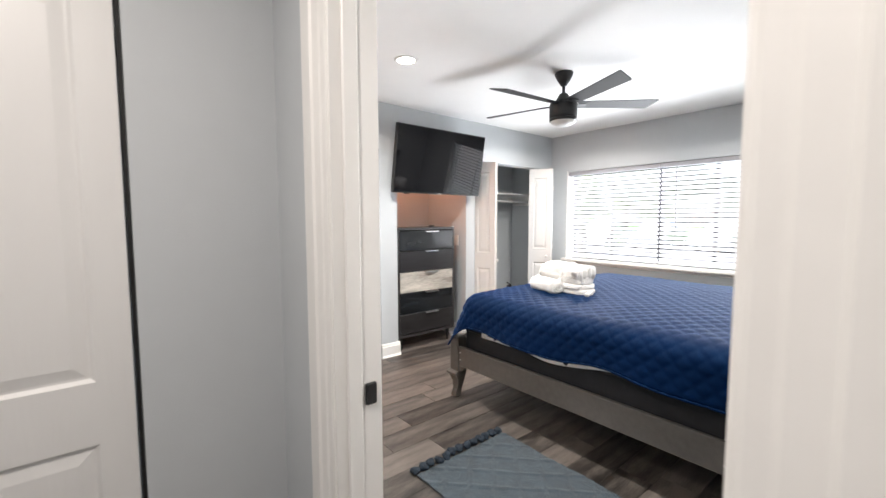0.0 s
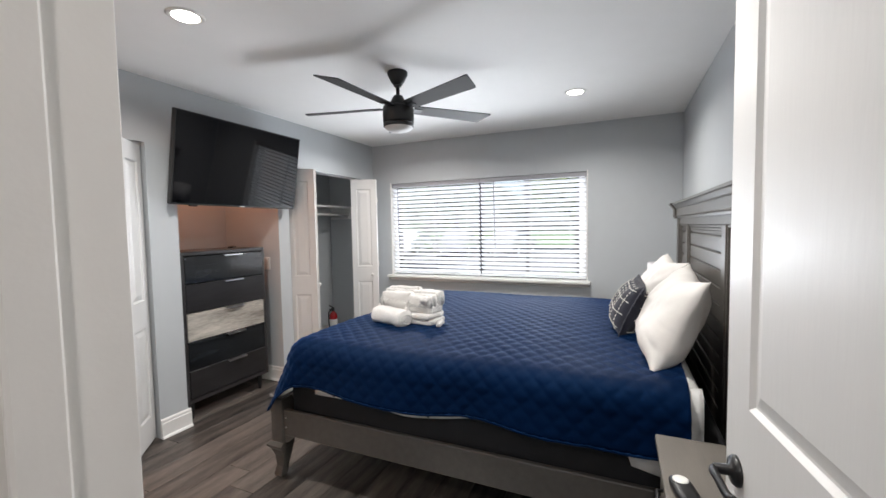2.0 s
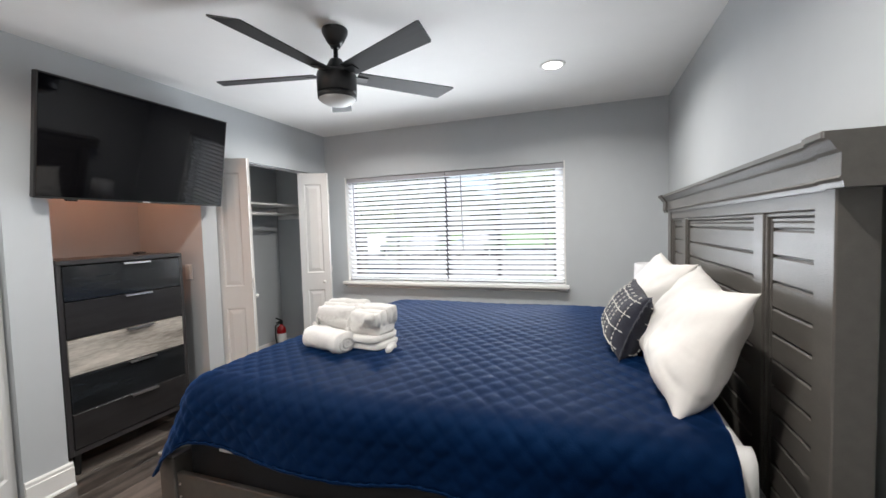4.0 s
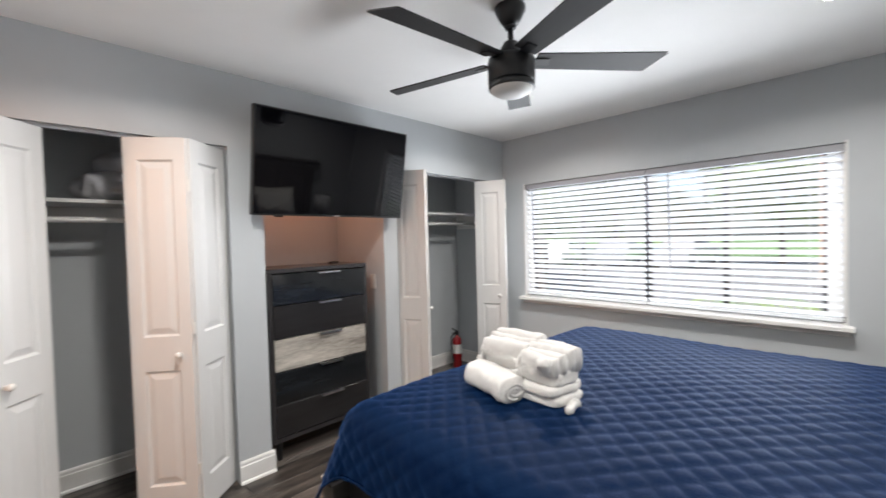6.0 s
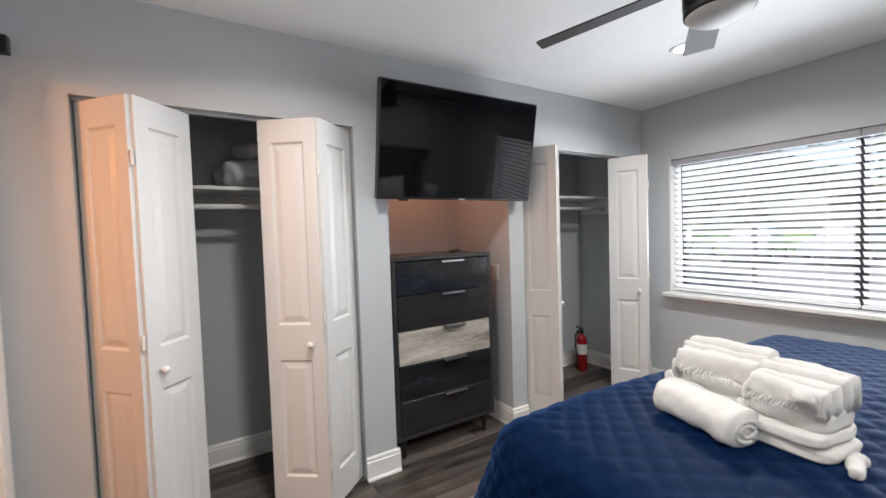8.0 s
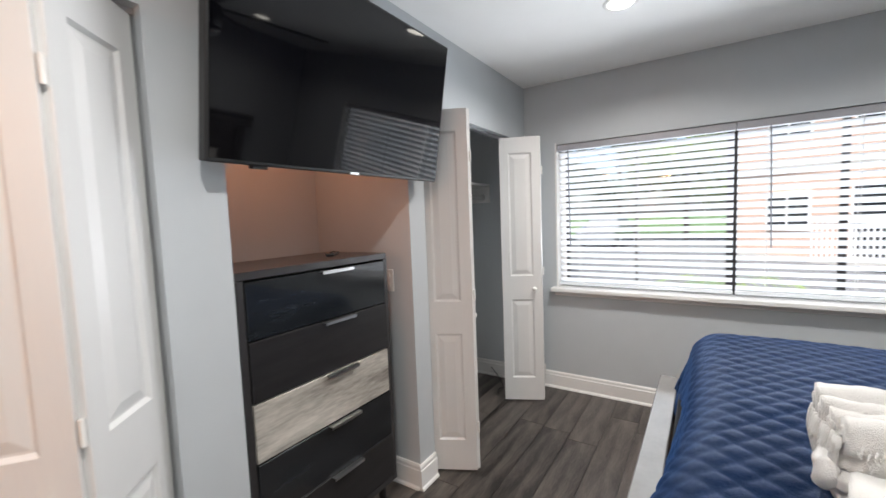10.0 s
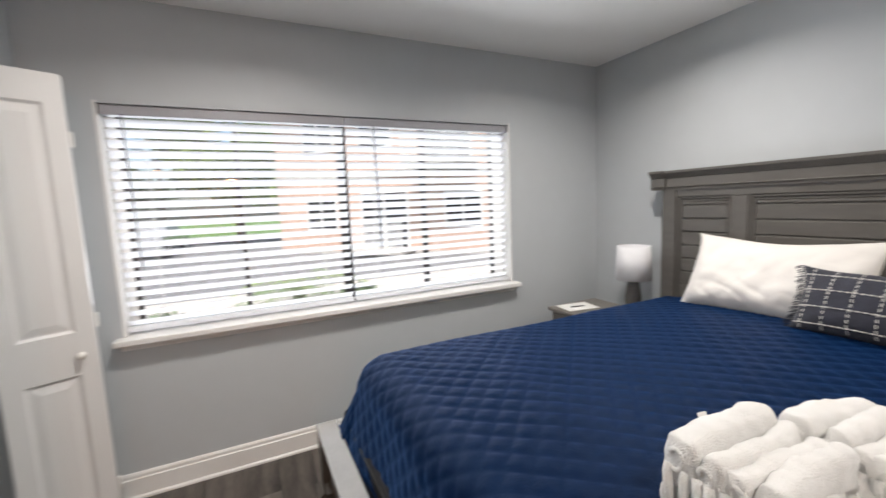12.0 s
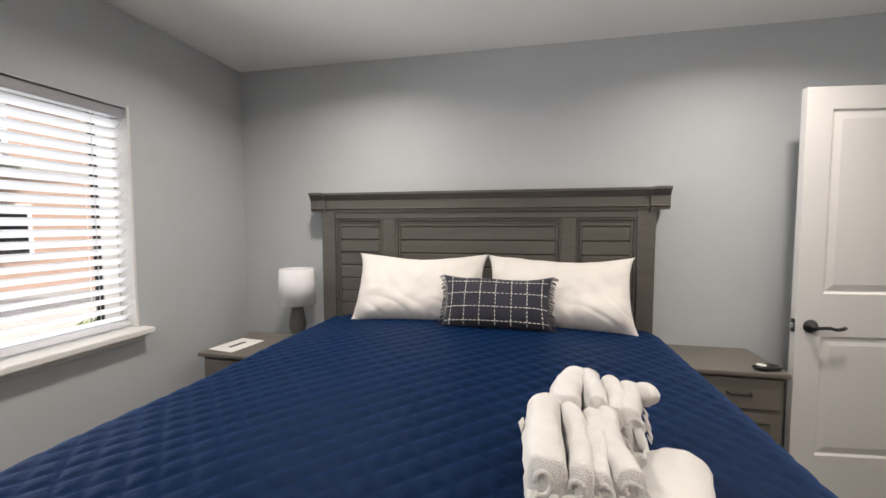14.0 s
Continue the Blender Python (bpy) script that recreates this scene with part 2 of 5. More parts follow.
def panel_leaf(w, h, t, panels, bm=None, border=0.0):
    """A door leaf of width w, height h, thickness t, in x and z, from x=0, z=0, centred on y=0, with raised panels (x0, x1, z0, z1) let into both faces."""
    bm = bm or bmesh.new()
    xs = sorted({0.0, w, *[v for p in panels for v in p[:2]]})
    zs = sorted({0.0, h, *[v for p in panels for v in p[2:]]})
    for side in (-1, 1):
        y = side * t / 2
        def quad(a, b, c, d):
            f = [bm.verts.new(v) for v in (a, b, c, d)]
            bm.faces.new(f if side < 0 else f[::-1])
        for i in range(len(xs) - 1):
            for j in range(len(zs) - 1):
                x0, x1, z0, z1 = xs[i], xs[i + 1], zs[j], zs[j + 1]
                inside = any(p[0] - 1e-6 <= x0 and x1 <= p[1] + 1e-6 and p[2] - 1e-6 <= z0 and z1 <= p[3] + 1e-6 for p in panels)
                if not inside:
                    quad((x0, y, z0), (x1, y, z0), (x1, y, z1), (x0, y, z1))
        for x0, x1, z0, z1 in panels:
            prev = None
            for inset, depth in ((0, 0), (0.010, 0.009), (0.016, 0.009), (0.045, 0.002), (0.05, 0.002)):
                yy = side * (t / 2 - depth)
                ring = [(x0 + inset, yy, z0 + inset), (x1 - inset, yy, z0 + inset), (x1 - inset, yy, z1 - inset), (x0 + inset, yy, z1 - inset)]
                if prev:
                    for k in range(4):
                        quad(prev[k], prev[(k + 1) % 4], ring[(k + 1) % 4], ring[k])
                prev = ring
            quad(*prev)
    for a, b, c, d in (((0, -1, 0), (0, 1, 0), (0, 1, 1), (0, -1, 1)), ((1, 1, 0), (1, -1, 0), (1, -1, 1), (1, 1, 1)), ((0, -1, 1), (0, 1, 1), (1, 1, 1), (1, -1, 1)), ((0, 1, 0), (0, -1, 0), (1, -1, 0), (1, 1, 0))):
        bm.faces.new([bm.verts.new((q[0] * w, q[1] * t / 2, q[2] * h)) for q in (a, b, c, d)])
    bmesh.ops.remove_doubles(bm, verts=bm.verts, dist=0.0004)
    bmesh.ops.recalc_face_normals(bm, faces=bm.faces)
    return bm


# ---- setting: floor, walls, ceiling ----
X0, Y0, Y1 = 0.69, -0.045, 3.40
BACK = 4.10
DOORY0, DOORY1, DOORH = 0.128, 0.975, 2.05
BATH0, BATH1, BATHH = 2.42, 3.30, 2.08
HALLX, HALLY = 0.56, 1.39
WY0, WY1, WZ0, WZ1 = 0.80, 3.15, 0.845, 1.995

floor = struct(obj("floor", B(-1.6, 4.95, -1.2, 4.25, -0.12, -0.008), SUBFLOOR), "dark grey-brown wood-look plank floor", "floor")
ceil_bm = B(-1.6, 4.99, -1.2, 4.25, CEIL, CEIL + 0.12)
struct(obj("ceiling", ceil_bm, CEILING), "smooth white painted ceiling with recessed lights", "ceiling")

# east wall with the window opening
bm = bmesh.new()
ET = 0.14
box(bm, X1, X1 + ET, -0.2, WY0, 0, CEIL)
box(bm, X1, X1 + ET, WY1, 4.25, 0, CEIL)
box(bm, X1, X1 + ET, WY0, WY1, 0, WZ0)
box(bm, X1, X1 + ET, WY0, WY1, WZ1, CEIL)
struct(obj("wall_east", bm, WALL), "pale blue-grey painted wall with a wide window", "wall")
struct(obj("wall_south", B(0.565, X1, Y0 - 0.12, Y0, 0, CEIL), WALL), "pale grey painted wall behind the headboard", "wall")
# west wall: entry doorway and bathroom doorway
bm = bmesh.new()
box(bm, HALLX, X0, Y0, DOORY0 - 0.02, 0, CEIL)
box(bm, HALLX, X0, DOORY1 + 0.02, BATH0, 0, CEIL)
box(bm, HALLX, X0, BATH1, Y1 + 0.11, 0, CEIL)
box(bm, HALLX, X0, DOORY0 - 0.02, DOORY1 + 0.02, DOORH, CEIL)
box(bm, HALLX, X0, BATH0, BATH1, BATHH, CEIL)
struct(obj("wall_west", bm, WALL), "pale grey painted wall with two doorways", "wall")
# north wall: closet, niche, closet
C1 = (0.935, 2.13, 2.035)
NI = (2.325, 3.255, 2.035)
C2 = (3.39, 4.60, 2.035)
bm = bmesh.new()
edges = [X0, C1[0], C1[1], NI[0], NI[1], C2[0], C2[1], X1]
for i in range(0, 8, 2):
    box(bm, edges[i], edges[i + 1], Y1, Y1 + 0.11, 0, CEIL)
for o in (C1, NI, C2):
    box(bm, o[0], o[1], Y1, Y1 + 0.11, o[2], CEIL)
struct(obj("wall_north", bm, WALL), "pale grey painted wall with two closets and a niche", "wall")
bm = bmesh.new()
box(bm, X0, X1, BACK, BACK + 0.1, 0, CEIL)
for x0, x1 in ((0.69, 0.75), (2.205, NI[0]), (NI[1], 3.34)):
    box(bm, x0, x1, Y1 + 0.11, BACK, 0, CEIL)
struct(obj("closet_walls", bm, WALL), "grey painted closet and niche partitions", "wall")
# hall and bathroom shell
bm = bmesh.new()
box(bm, -1.5, 0.165 - 0.92, HALLY, HALLY + 0.1, 0, CEIL)
box(bm, 0.175, HALLX, HALLY, HALLY + 0.1, 0, CEIL)
box(bm, 0.165 - 0.92, 0.175, HALLY, HALLY + 0.1, 2.06, CEIL)
box(bm, -1.6, -1.5, -1.2, HALLY + 0.1, 0, CEIL)
box(bm, -1.5, 0.565, -1.3, -1.2, 0, CEIL)
box(bm, 0.565, 0.665, -1.2, Y0 - 0.12, 0, CEIL)
box(bm, -0.85, 0.30, HALLY + 0.5, HALLY + 0.52, 0, CEIL)
struct(obj("hall_walls", bm, WALL), "grey painted hallway walls", "wall")
bm = bmesh.new()
box(bm, -1.3, HALLX, 1.95, 2.05, 0, CEIL)
box(bm, -1.4, -1.3, 1.95, 3.95, 0, CEIL)
box(bm, -1.3, HALLX, 3.85, 3.95, 0, CEIL)
struct(obj("bathroom_walls", bm, BATHWALL), "cream bathroom walls in warm lamp light", "wall")

# baseboards, with a stepped top
def baseboard(name, x, y, length, axis, flip, h=0.135):
    s = -1 if flip else 1
    prof2 = [(0, 0), (s * 0.027, 0), (s * 0.025, 0.010), (s * 0.017, 0.018), (s * 0.017, h - 0.03), (s * 0.012, h - 0.026), (s * 0.012, h - 0.01), (s * 0.006, h), (0, h)]
    if axis == "x":
        b = extrude_profile(prof2, length, "x")
    else:
        b = extrude_profile([(p[0], p[1]) for p in prof2], length, "y")
    o = obj(name, b, TRIM)
    o.location = (x, y, 0)
    return struct(o, "white painted baseboard with a moulded top", "baseboard")


baseboard("baseboard", X1, Y0, Y1 - Y0, "y", True)
baseboard("baseboard", X0 + 0.93, Y0, X1 - X0 - 0.96, "x", False)
baseboard("baseboard", X0, Y1, C1[0] - X0, "x", True)
baseboard("baseboard", C1[1], Y1, NI[0] - C1[1] + 0.017, "x", True)
baseboard("baseboard", NI[1] - 0.017, Y1, C2[0] - NI[1] + 0.017, "x", True)
baseboard("baseboard", C2[1], Y1, X1 - C2[1], "x", True)
baseboard("baseboard", NI[0], Y1, BACK - Y1, "y", False)
baseboard("baseboard", NI[1], Y1, BACK - Y1, "y", True)
baseboard("baseboard", 0.75, BACK, 1.455, "x", True)
baseboard("baseboard", 3.34, BACK, X1 - 3.34, "x", True)
baseboard("baseboard", NI[0], BACK, NI[1] - NI[0], "x", True)
baseboard("baseboard", X1, Y1 + 0.11, BACK - Y1 - 0.11, "y", True)
baseboard("baseboard", X0, DOORY1 + 0.11, BATH0 - DOORY1 - 0.21, "y", False)

# window: returns, sill, apron, frame, panes
win = new("window_1")
win.matrix_world = pose(X1, 0, 0)
struct(win, "wide sliding window with dark bronze frame and white sill", "window")
part("window_sill", B(-0.075, 0.10, WY0 - 0.03, WY1 + 0.03, WZ0 - 0.03, WZ0 + 0.002, 0.006, 2), TRIM, win, "white painted sill")
part("apron", B(-0.018, 0.0, WY0 - 0.01, WY1 + 0.01, WZ0 - 0.065, WZ0 - 0.031, 0.003), TRIM, win)
bm = bmesh.new()
box(bm, 0.0, 0.095, WY0 - 0.001, WY0 + 0.012, WZ0 + 0.002, WZ1)
box(bm, 0.0, 0.095, WY1 - 0.012, WY1 + 0.001, WZ0 + 0.002, WZ1)
part("return", bm, TRIM, win, "white painted window return")
part("head_return", B(0.0, 0.095, WY0 + 0.012, WY1 - 0.012, WZ1 - 0.012, WZ1 + 0.001), WALL, win)
bm = bmesh.new()
box(bm, 0.096, 0.135, WY0 + 0.012, WY1 - 0.012, WZ0 + 0.002, WZ0 + 0.04)
box(bm, 0.096, 0.135, WY0 + 0.012, WY1 - 0.012, WZ1 - 0.05, WZ1 - 0.012)
part("window_frame", bm, BRONZE, win)
for y0, y1 in ((WY0 + 0.013, 0.894), (3.096, WY1 - 0.013)):
    part("side_jamb", B(0.098, 0.134, y0, y1, WZ0 + 0.041, WZ1 - 0.051, 0.002), TRIM, win, "white painted side jamb")
for y, hw in ((1.99, 0.030), (2.57, 0.011), (1.445, 0.018), (0.905, 0.010), (3.085, 0.010)):
    part("mullion", B(0.10, 0.13, y - hw, y + hw, WZ0 + 0.04, WZ1 - 0.05, 0.002), BRONZE, win)
for y0, y1 in ((0.92, 1.425), (1.465, 1.96), (2.02, 2.558), (2.582, 3.07)):
    pane = part("pane", B(0.113, 0.117, y0, y1, WZ0 + 0.04, WZ1 - 0.05), GLASS, win)
    pane.visible_shadow = False


# blinds: two units side by side
def blind(y0, y1, wand_y):
    t = thing("window_blind", pose(X1 + 0.045, (y0 + y1) / 2, WZ0), "white two inch slat blind lowered and tilted half open", "blind", "blinds in the window")
    hw = (y1 - y0) / 2
    # headrail takes the greyed colour in place of backlit shade
    part("headrail", B(-0.03, 0.03, -hw, hw, WZ1 - WZ0 - 0.062, WZ1 - WZ0 - 0.014, 0.003), VALANCE, t, "valance with its backlit shade in the grey colour")
    n, pitch, z0 = 21, 0.0497, 0.062
    base = None
    prof = []
    a = radians(-40)
    for k in range(7):
        s = (k / 6 - 0.5) * 0.05
        prof.append((s, 0.0025 - 10.0 * s * s * 0.5))
    outline = prof + [(p[0], p[1] - 0.0028) for p in prof[::-1]]
    outline = [(p[0] * math.cos(a) - p[1] * math.sin(a), p[0] * math.sin(a) + p[1] * math.cos(a)) for p in outline]
    for i in range(n):
        if base is None:
            b = extrude_profile(outline, 2 * hw - 0.012, "y")
            base = part("slat", b, BLIND, t, smooth=False)
            base.location = (0, -hw + 0.006, z0)
        else:
            o = new("slat", base.data)
            o.parent = t
            o.location = (0, -hw + 0.006, z0 + i * pitch)
    part("bottom_rail", B(-0.026, 0.026, -hw + 0.004, hw - 0.004, 0.018, 0.04, 0.004), BLIND, t)
    for f in (-0.72, 0.0, 0.72):
        b = bmesh.new()
        for dx in (-0.026, 0.026):
            box(b, dx - 0.0009, dx + 0.0009, f * hw - 0.0012, f * hw + 0.0012, 0.03, WZ1 - WZ0 - 0.06)
        part("ladder_cord", b, WHITEPL, t)
    w = tube([(-0.04, wand_y, WZ1 - WZ0 - 0.06), (-0.045, wand_y - 0.005, 0.75), (-0.042, wand_y - 0.012, 0.33)], 0.0042, 8)
    part("tilt_wand", w, WAND, t, "clear plastic tilt wand")
    return t


blind(WY0 + 0.014, 1.974, -0.09 + 0.5)
blind(1.979, WY1 - 0.014, 0.49)

# recessed ceiling lights
for cx, cy in CANS:
    t = thing("ceiling_light", pose(cx, cy, CEIL), "round white recessed ceiling light switched on", "light", "recessed ceiling lights")
    part("trim_ring", lathe([(0.060, -0.002), (0.062, -0.006), (0.078, -0.005), (0.084, 0.0), (0.084, 0.001)], 36), WHITEPL, t, smooth=True)
    part("diffuser", lathe([(0.058, -0.0065), (0.059, -0.002)], 36), CANGLOW, t, "glowing warm white diffuser")
t = thing("niche_light", pose(2.80, 3.70, 2.13), "small warm puck light inside the wall niche", "light")
part("puck", lathe([(0.055, -0.012), (0.065, -0.006), (0.065, 0.012), (0.05, 0.02)], 24), WHITEPL, t, smooth=True)
part("bracket", B(-0.012, 0.012, -0.012, 0.40, 0.012, 0.024), WHITEPL, t)


# ---- entry doorway: jamb, stops, casing, strike, leaf ----
frame_door = new("door_1")
struct(frame_door, "white painted door frame of the entry doorway", "door frame")
for yy, s in ((DOORY1, 1), (DOORY0, -1)):
    y0, y1 = sorted((yy, yy + s * 0.02))
    part("jamb", B(HALLX - 0.004, X0 + 0.004, y0, y1, 0, DOORH - 0.005, 0.0015), TRIM, frame_door)
    y0, y1 = sorted((yy - s * 0.011, yy))
    part("stop", B(0.588, 0.630, y0, y1, 0, DOORH - 0.02, 0.003), TRIM, frame_door)
part("head_jamb", B(HALLX - 0.004, X0 + 0.004, DOORY0, DOORY1, DOORH - 0.02, DOORH), TRIM, frame_door)


def casing_profile(w, t):
    return [(0, 0), (w, 0), (w, t * 0.95), (w - 0.012, t), (w * 0.55, t), (w * 0.50, t * 0.72), (w * 0.26, t * 0.62), (w * 0.2, t * 0.48), (0.006, t * 0.42), (0, t * 0.3)]


def casing_leg(parent, x, y, h, outward, ydir, w=0.085, t=0.019):
    pts = [(outward * p[1], ydir * p[0]) for p in casing_profile(w, t)]
    o = part("casing", extrude_profile(pts, h, "z"), TRIM, parent)
    o.location = (x, y, 0)
    return o


def casing_head(parent, x, y0, length, z, outward, w=0.085, t=0.019):
    pts = [(outward * p[1], p[0]) for p in casing_profile(w, t)]
    o = part("casing", extrude_profile(pts, length, "y"), TRIM, parent)
    o.location = (x, y0, z)
    return o


casing_leg(frame_door, HALLX, DOORY1 + 0.006, DOORH - 0.012, -1, 1, 0.125, 0.022)
casing_leg(frame_door, X0, DOORY1 + 0.006, DOORH - 0.012, 1, 1)
casing_leg(frame_door, HALLX, DOORY0 - 0.006, DOORH - 0.012, -1, -1, 0.125, 0.022)
casing_head(frame_door, HALLX, DOORY0 - 0.05, DOORY1 - DOORY0 + 0.18, DOORH - 0.012, -1)
casing_head(frame_door, X0, DOORY0 - 0.05, DOORY1 - DOORY0 + 0.14, DOORH - 0.012, 1)
strike = part("strike_plate", B(0.640, 0.672, DOORY1 - 0.0125, DOORY1 - 0.0005, 0.865, 0.925, 0.004, 2), BLACKMETAL, frame_door, "black metal strike plate")


def lever(parent, x, z, side):
    """A curved lever handle on its round rose, on the face at y = side."""
    y = side * 0.0175
    b = lathe([(0.033, 0), (0.033, 0.006), (0.028, 0.012), (0.012, 0.016), (0.011, 0.045)], 28)
    o = part("rose", b, BLACKMETAL, parent, "black round rose", smooth=True)
    o.matrix_local = pose(x, y, z, -90 * side, 0, 0)
    pts = [(x, y + side * 0.045, z), (x - 0.02, y + side * 0.052, z + 0.003), (x - 0.05, y + side * 0.052, z + 0.004), (x - 0.08, y + side * 0.05, z - 0.004), (x - 0.105, y + side * 0.049, z - 0.001), (x - 0.122, y + side * 0.048, z + 0.006)]
    part("lever", tube(pts, 0.0085, 10), BLACKMETAL, o.parent, "black curved lever", smooth=True)


DW = 0.86
two_panel = [(0.115, DW - 0.115, 0.23, 0.83), (0.115, DW - 0.115, 1.04, 1.92)]
ang = 6.5
leaf = thing("entry_door", pose(0.692, 0.146, 0.008, 0, 0, ang), "white two-panel interior door standing wide open", "door")
part("leaf", panel_leaf(DW, 2.025, 0.035, two_panel), DOORW, leaf)
lever(leaf, DW - 0.065, 0.880, 1)
lever(leaf, DW - 0.065, 0.880, -1)
part("latch_plate", B(DW - 0.0005, DW + 0.002, -0.012, 0.012, 0.847, 0.913), BLACKMETAL, leaf, "black latch plate on the edge")
part("latch", B(DW, DW + 0.012, -0.007, 0.007, 0.867, 0.893, 0.003), CHROME, leaf)
for z in (0.2, 1.02, 1.82):
    part("hinge", lathe([(0.007, z - 0.045), (0.007, z + 0.045)], 12), BLACKMETAL, leaf, m=pose(-0.008, 0.012, 0))

# hallway door at the end of the hall
hd = thing("hall_door", pose(0.160 - 0.9, HALLY + 0.03, 0.01), "white two-panel hallway door, closed, with a dark gap", "door")
part("leaf", panel_leaf(0.9, 2.03, 0.035, [(0.12, 0.82, 0.22, 0.76), (0.12, 0.82, 0.93, 1.92)]), DOORW, hd)
# black strip filling the gap between leaf and wall
part("gap_strip", B(0.904, 0.914, -0.014, 0.02, 0, 2.03), BLACKSTRIP, hd, "black gap strip beside the leaf")

# bathroom doorway lining and sliding barn door
fb = new("door_2")
struct(fb, "white trimmed doorway to the bathroom", "door frame")
part("jamb", B(HALLX - 0.004, X0 + 0.004, BATH1 - 0.018, BATH1 + 0.001, 0, BATHH), TRIM, fb)
part("jamb", B(HALLX - 0.004, X0 + 0.004, BATH0 - 0.001, BATH0 + 0.018, 0, BATHH), TRIM, fb)
part("head_jamb", B(HALLX - 0.004, X0 + 0.004, BATH0 + 0.018, BATH1 - 0.018, BATHH - 0.018, BATHH + 0.001), TRIM, fb)
part("casing", B(X0, X0 + 0.02, BATH1 - 0.012, BATH1 + 0.065, 0, BATHH + 0.14, 0.002), TRIM, fb)
part("casing", B(X0, X0 + 0.02, BATH0 - 0.065, BATH0 + 0.012, 0, BATHH - 0.012, 0.002), TRIM, fb)
part("header_board", B(X0, X0 + 0.02, BATH0 - 0.85, BATH1 - 0.012, BATHH - 0.011, BATHH + 0.14, 0.002), TRIM, fb, "white painted header board")
bd = thing("barn_door", pose(X0 + 0.050, 1.66, 0.015, 0, 0, 90), "white panelled sliding barn door pushed aside", "door")
part("leaf", panel_leaf(0.96, 2.11, 0.036, [(0.12, 0.84, 0.22, 0.95), (0.12, 0.84, 1.12, 1.98)]), DOORW, bd)
br = thing("barn_door_rail", pose(X0 + 0.085, 1.50, BATHH + 0.085), "black steel sliding door rail with standoffs", "door rail")
part("rail", B(-0.004, 0.004, 0, 1.86, -0.02, 0.02, 0.001), BLACKMETAL, br)
for y in (0.08, 0.5, 0.95, 1.40, 1.74):
    b = lathe([(0.013, -0.066), (0.013, -0.002)], 16)
    part("standoff", b, BLACKMETAL, br, m=pose(0, y, 0, 0, 90, 0))
    part("bolt", lathe([(0.011, 0.004), (0.011, 0.009), (0.007, 0.012)], 12), BLACKMETAL, br, m=pose(0, y, 0, 0, 90, 0))
part("end_stop", B(-0.018, 0.022, 1.80, 1.84, -0.032, 0.034, 0.004), BLACKMETAL, br)
for y in (0.30, 0.70):
    part("hanger", B(-0.012, -0.006, y - 0.02, y + 0.02, -0.16, 0.06, 0.002), BLACKMETAL, br)
    part("roller", lathe([(0.035, -0.012), (0.035, 0.004)], 24), BLACKMETAL, br, m=pose(0, y, 0.055, 0, 90, 0))

# bathroom glimpse
part_rail = obj("chair_rail", B(-1.30, HALLX, 3.825, 3.85, 1.05, 1.10, 0.006), TRIM)
struct(part_rail, "white chair rail along the bathroom wall", "trim")
struct(obj("wainscot", B(-1.29, HALLX, 3.838, 3.8495, 0, 1.05), TRIM), "white bathroom wainscot panelling", "trim")
v = thing("bathroom_vanity", pose(0.10, 3.58, 0), "white bathroom vanity with a pale counter", "vanity")
part("body", B(-0.6, 0.40, -0.2, 0.235, 0, 0.80, 0.004), DOORW, v)
part("counter", B(-0.62, 0.42, -0.23, 0.24, 0.80, 0.84, 0.006, 2), PAPER, v)
tr = thing("towel_hook", pose(0.30, 3.848, 1.47), "small black towel hook on the wall", "hook")
part("hook", tube([(0, 0, 0), (0, -0.03, 0), (0, -0.06, 0.01), (0, -0.075, 0.035)], 0.012, 10), BLACKMETAL, tr, smooth=True)


# ---- bifold closet doors ----
def bifold(pivot, fold, free, knob_on_free, knob_side, group):
    t = thing("bifold_door", pose(pivot[0], pivot[1], 0.015), "white panelled bifold closet door folded half open", "closet door", group)
    H = 2.0
    for a, b, has in ((pivot, fold, False), (fold, free, True)):
        w = math.hypot(b[0] - a[0], b[1] - a[1]) - 0.004
        m = pose(a[0] - pivot[0], a[1] - pivot[1], 0, 0, 0, math.degrees(math.atan2(b[1] - a[1], b[0] - a[0]))) @ pose(0.002, 0, 0)
        s = 0.062
        pn = part("panel", panel_leaf(w, H, 0.030, [(s, w - s, 0.175, 0.785), (s, w - s, 0.965, 1.885)]), DOORW, t, m=m)
        if has:
            kn = lathe([(0.009, 0.0), (0.008, 0.010), (0.014, 0.018), (0.017, 0.026), (0.013, 0.034), (0.004, 0.037)], 20)
            part("knob", kn, WHITEPL, pn, "round white knob", smooth=True, m=pose(w * 0.2, knob_side * 0.015, 0.868, -90 * knob_side, 0, 0))
    for z in (0.25, 1.0, 1.75):
        d = 0.018
        fx, fy = fold[0] - pivot[0], fold[1] - pivot[1]
        part("hinge", lathe([(0.006, z - 0.03), (0.006, z + 0.03)], 10), WHITEPL, t, m=pose(fx, fy - d * 0.6, 0))
    return t


bifold((0.955, 3.452), (1.149, 3.235), (1.340, 3.452), True, -1, "closet doors")
bifold((2.112, 3.452), (1.886, 3.252), (1.645, 3.432), True, 1, "closet doors")
bifold((3.412, 3.452), (3.536, 3.205), (3.690, 3.452), True, -1, "closet doors")
bifold((4.595, 3.452), (4.556, 3.170), (4.425, 3.440), True, 1, "closet doors")
for o in (C1, C2):
    tk = thing("closet_track", pose(o[0], Y1 + 0.052, o[2] - 0.006), "thin metal bifold track under the closet head", "track")
    part("track", B(0, o[1] - o[0], -0.013, 0.013, -0.010, 0.006), CHROME, tk)

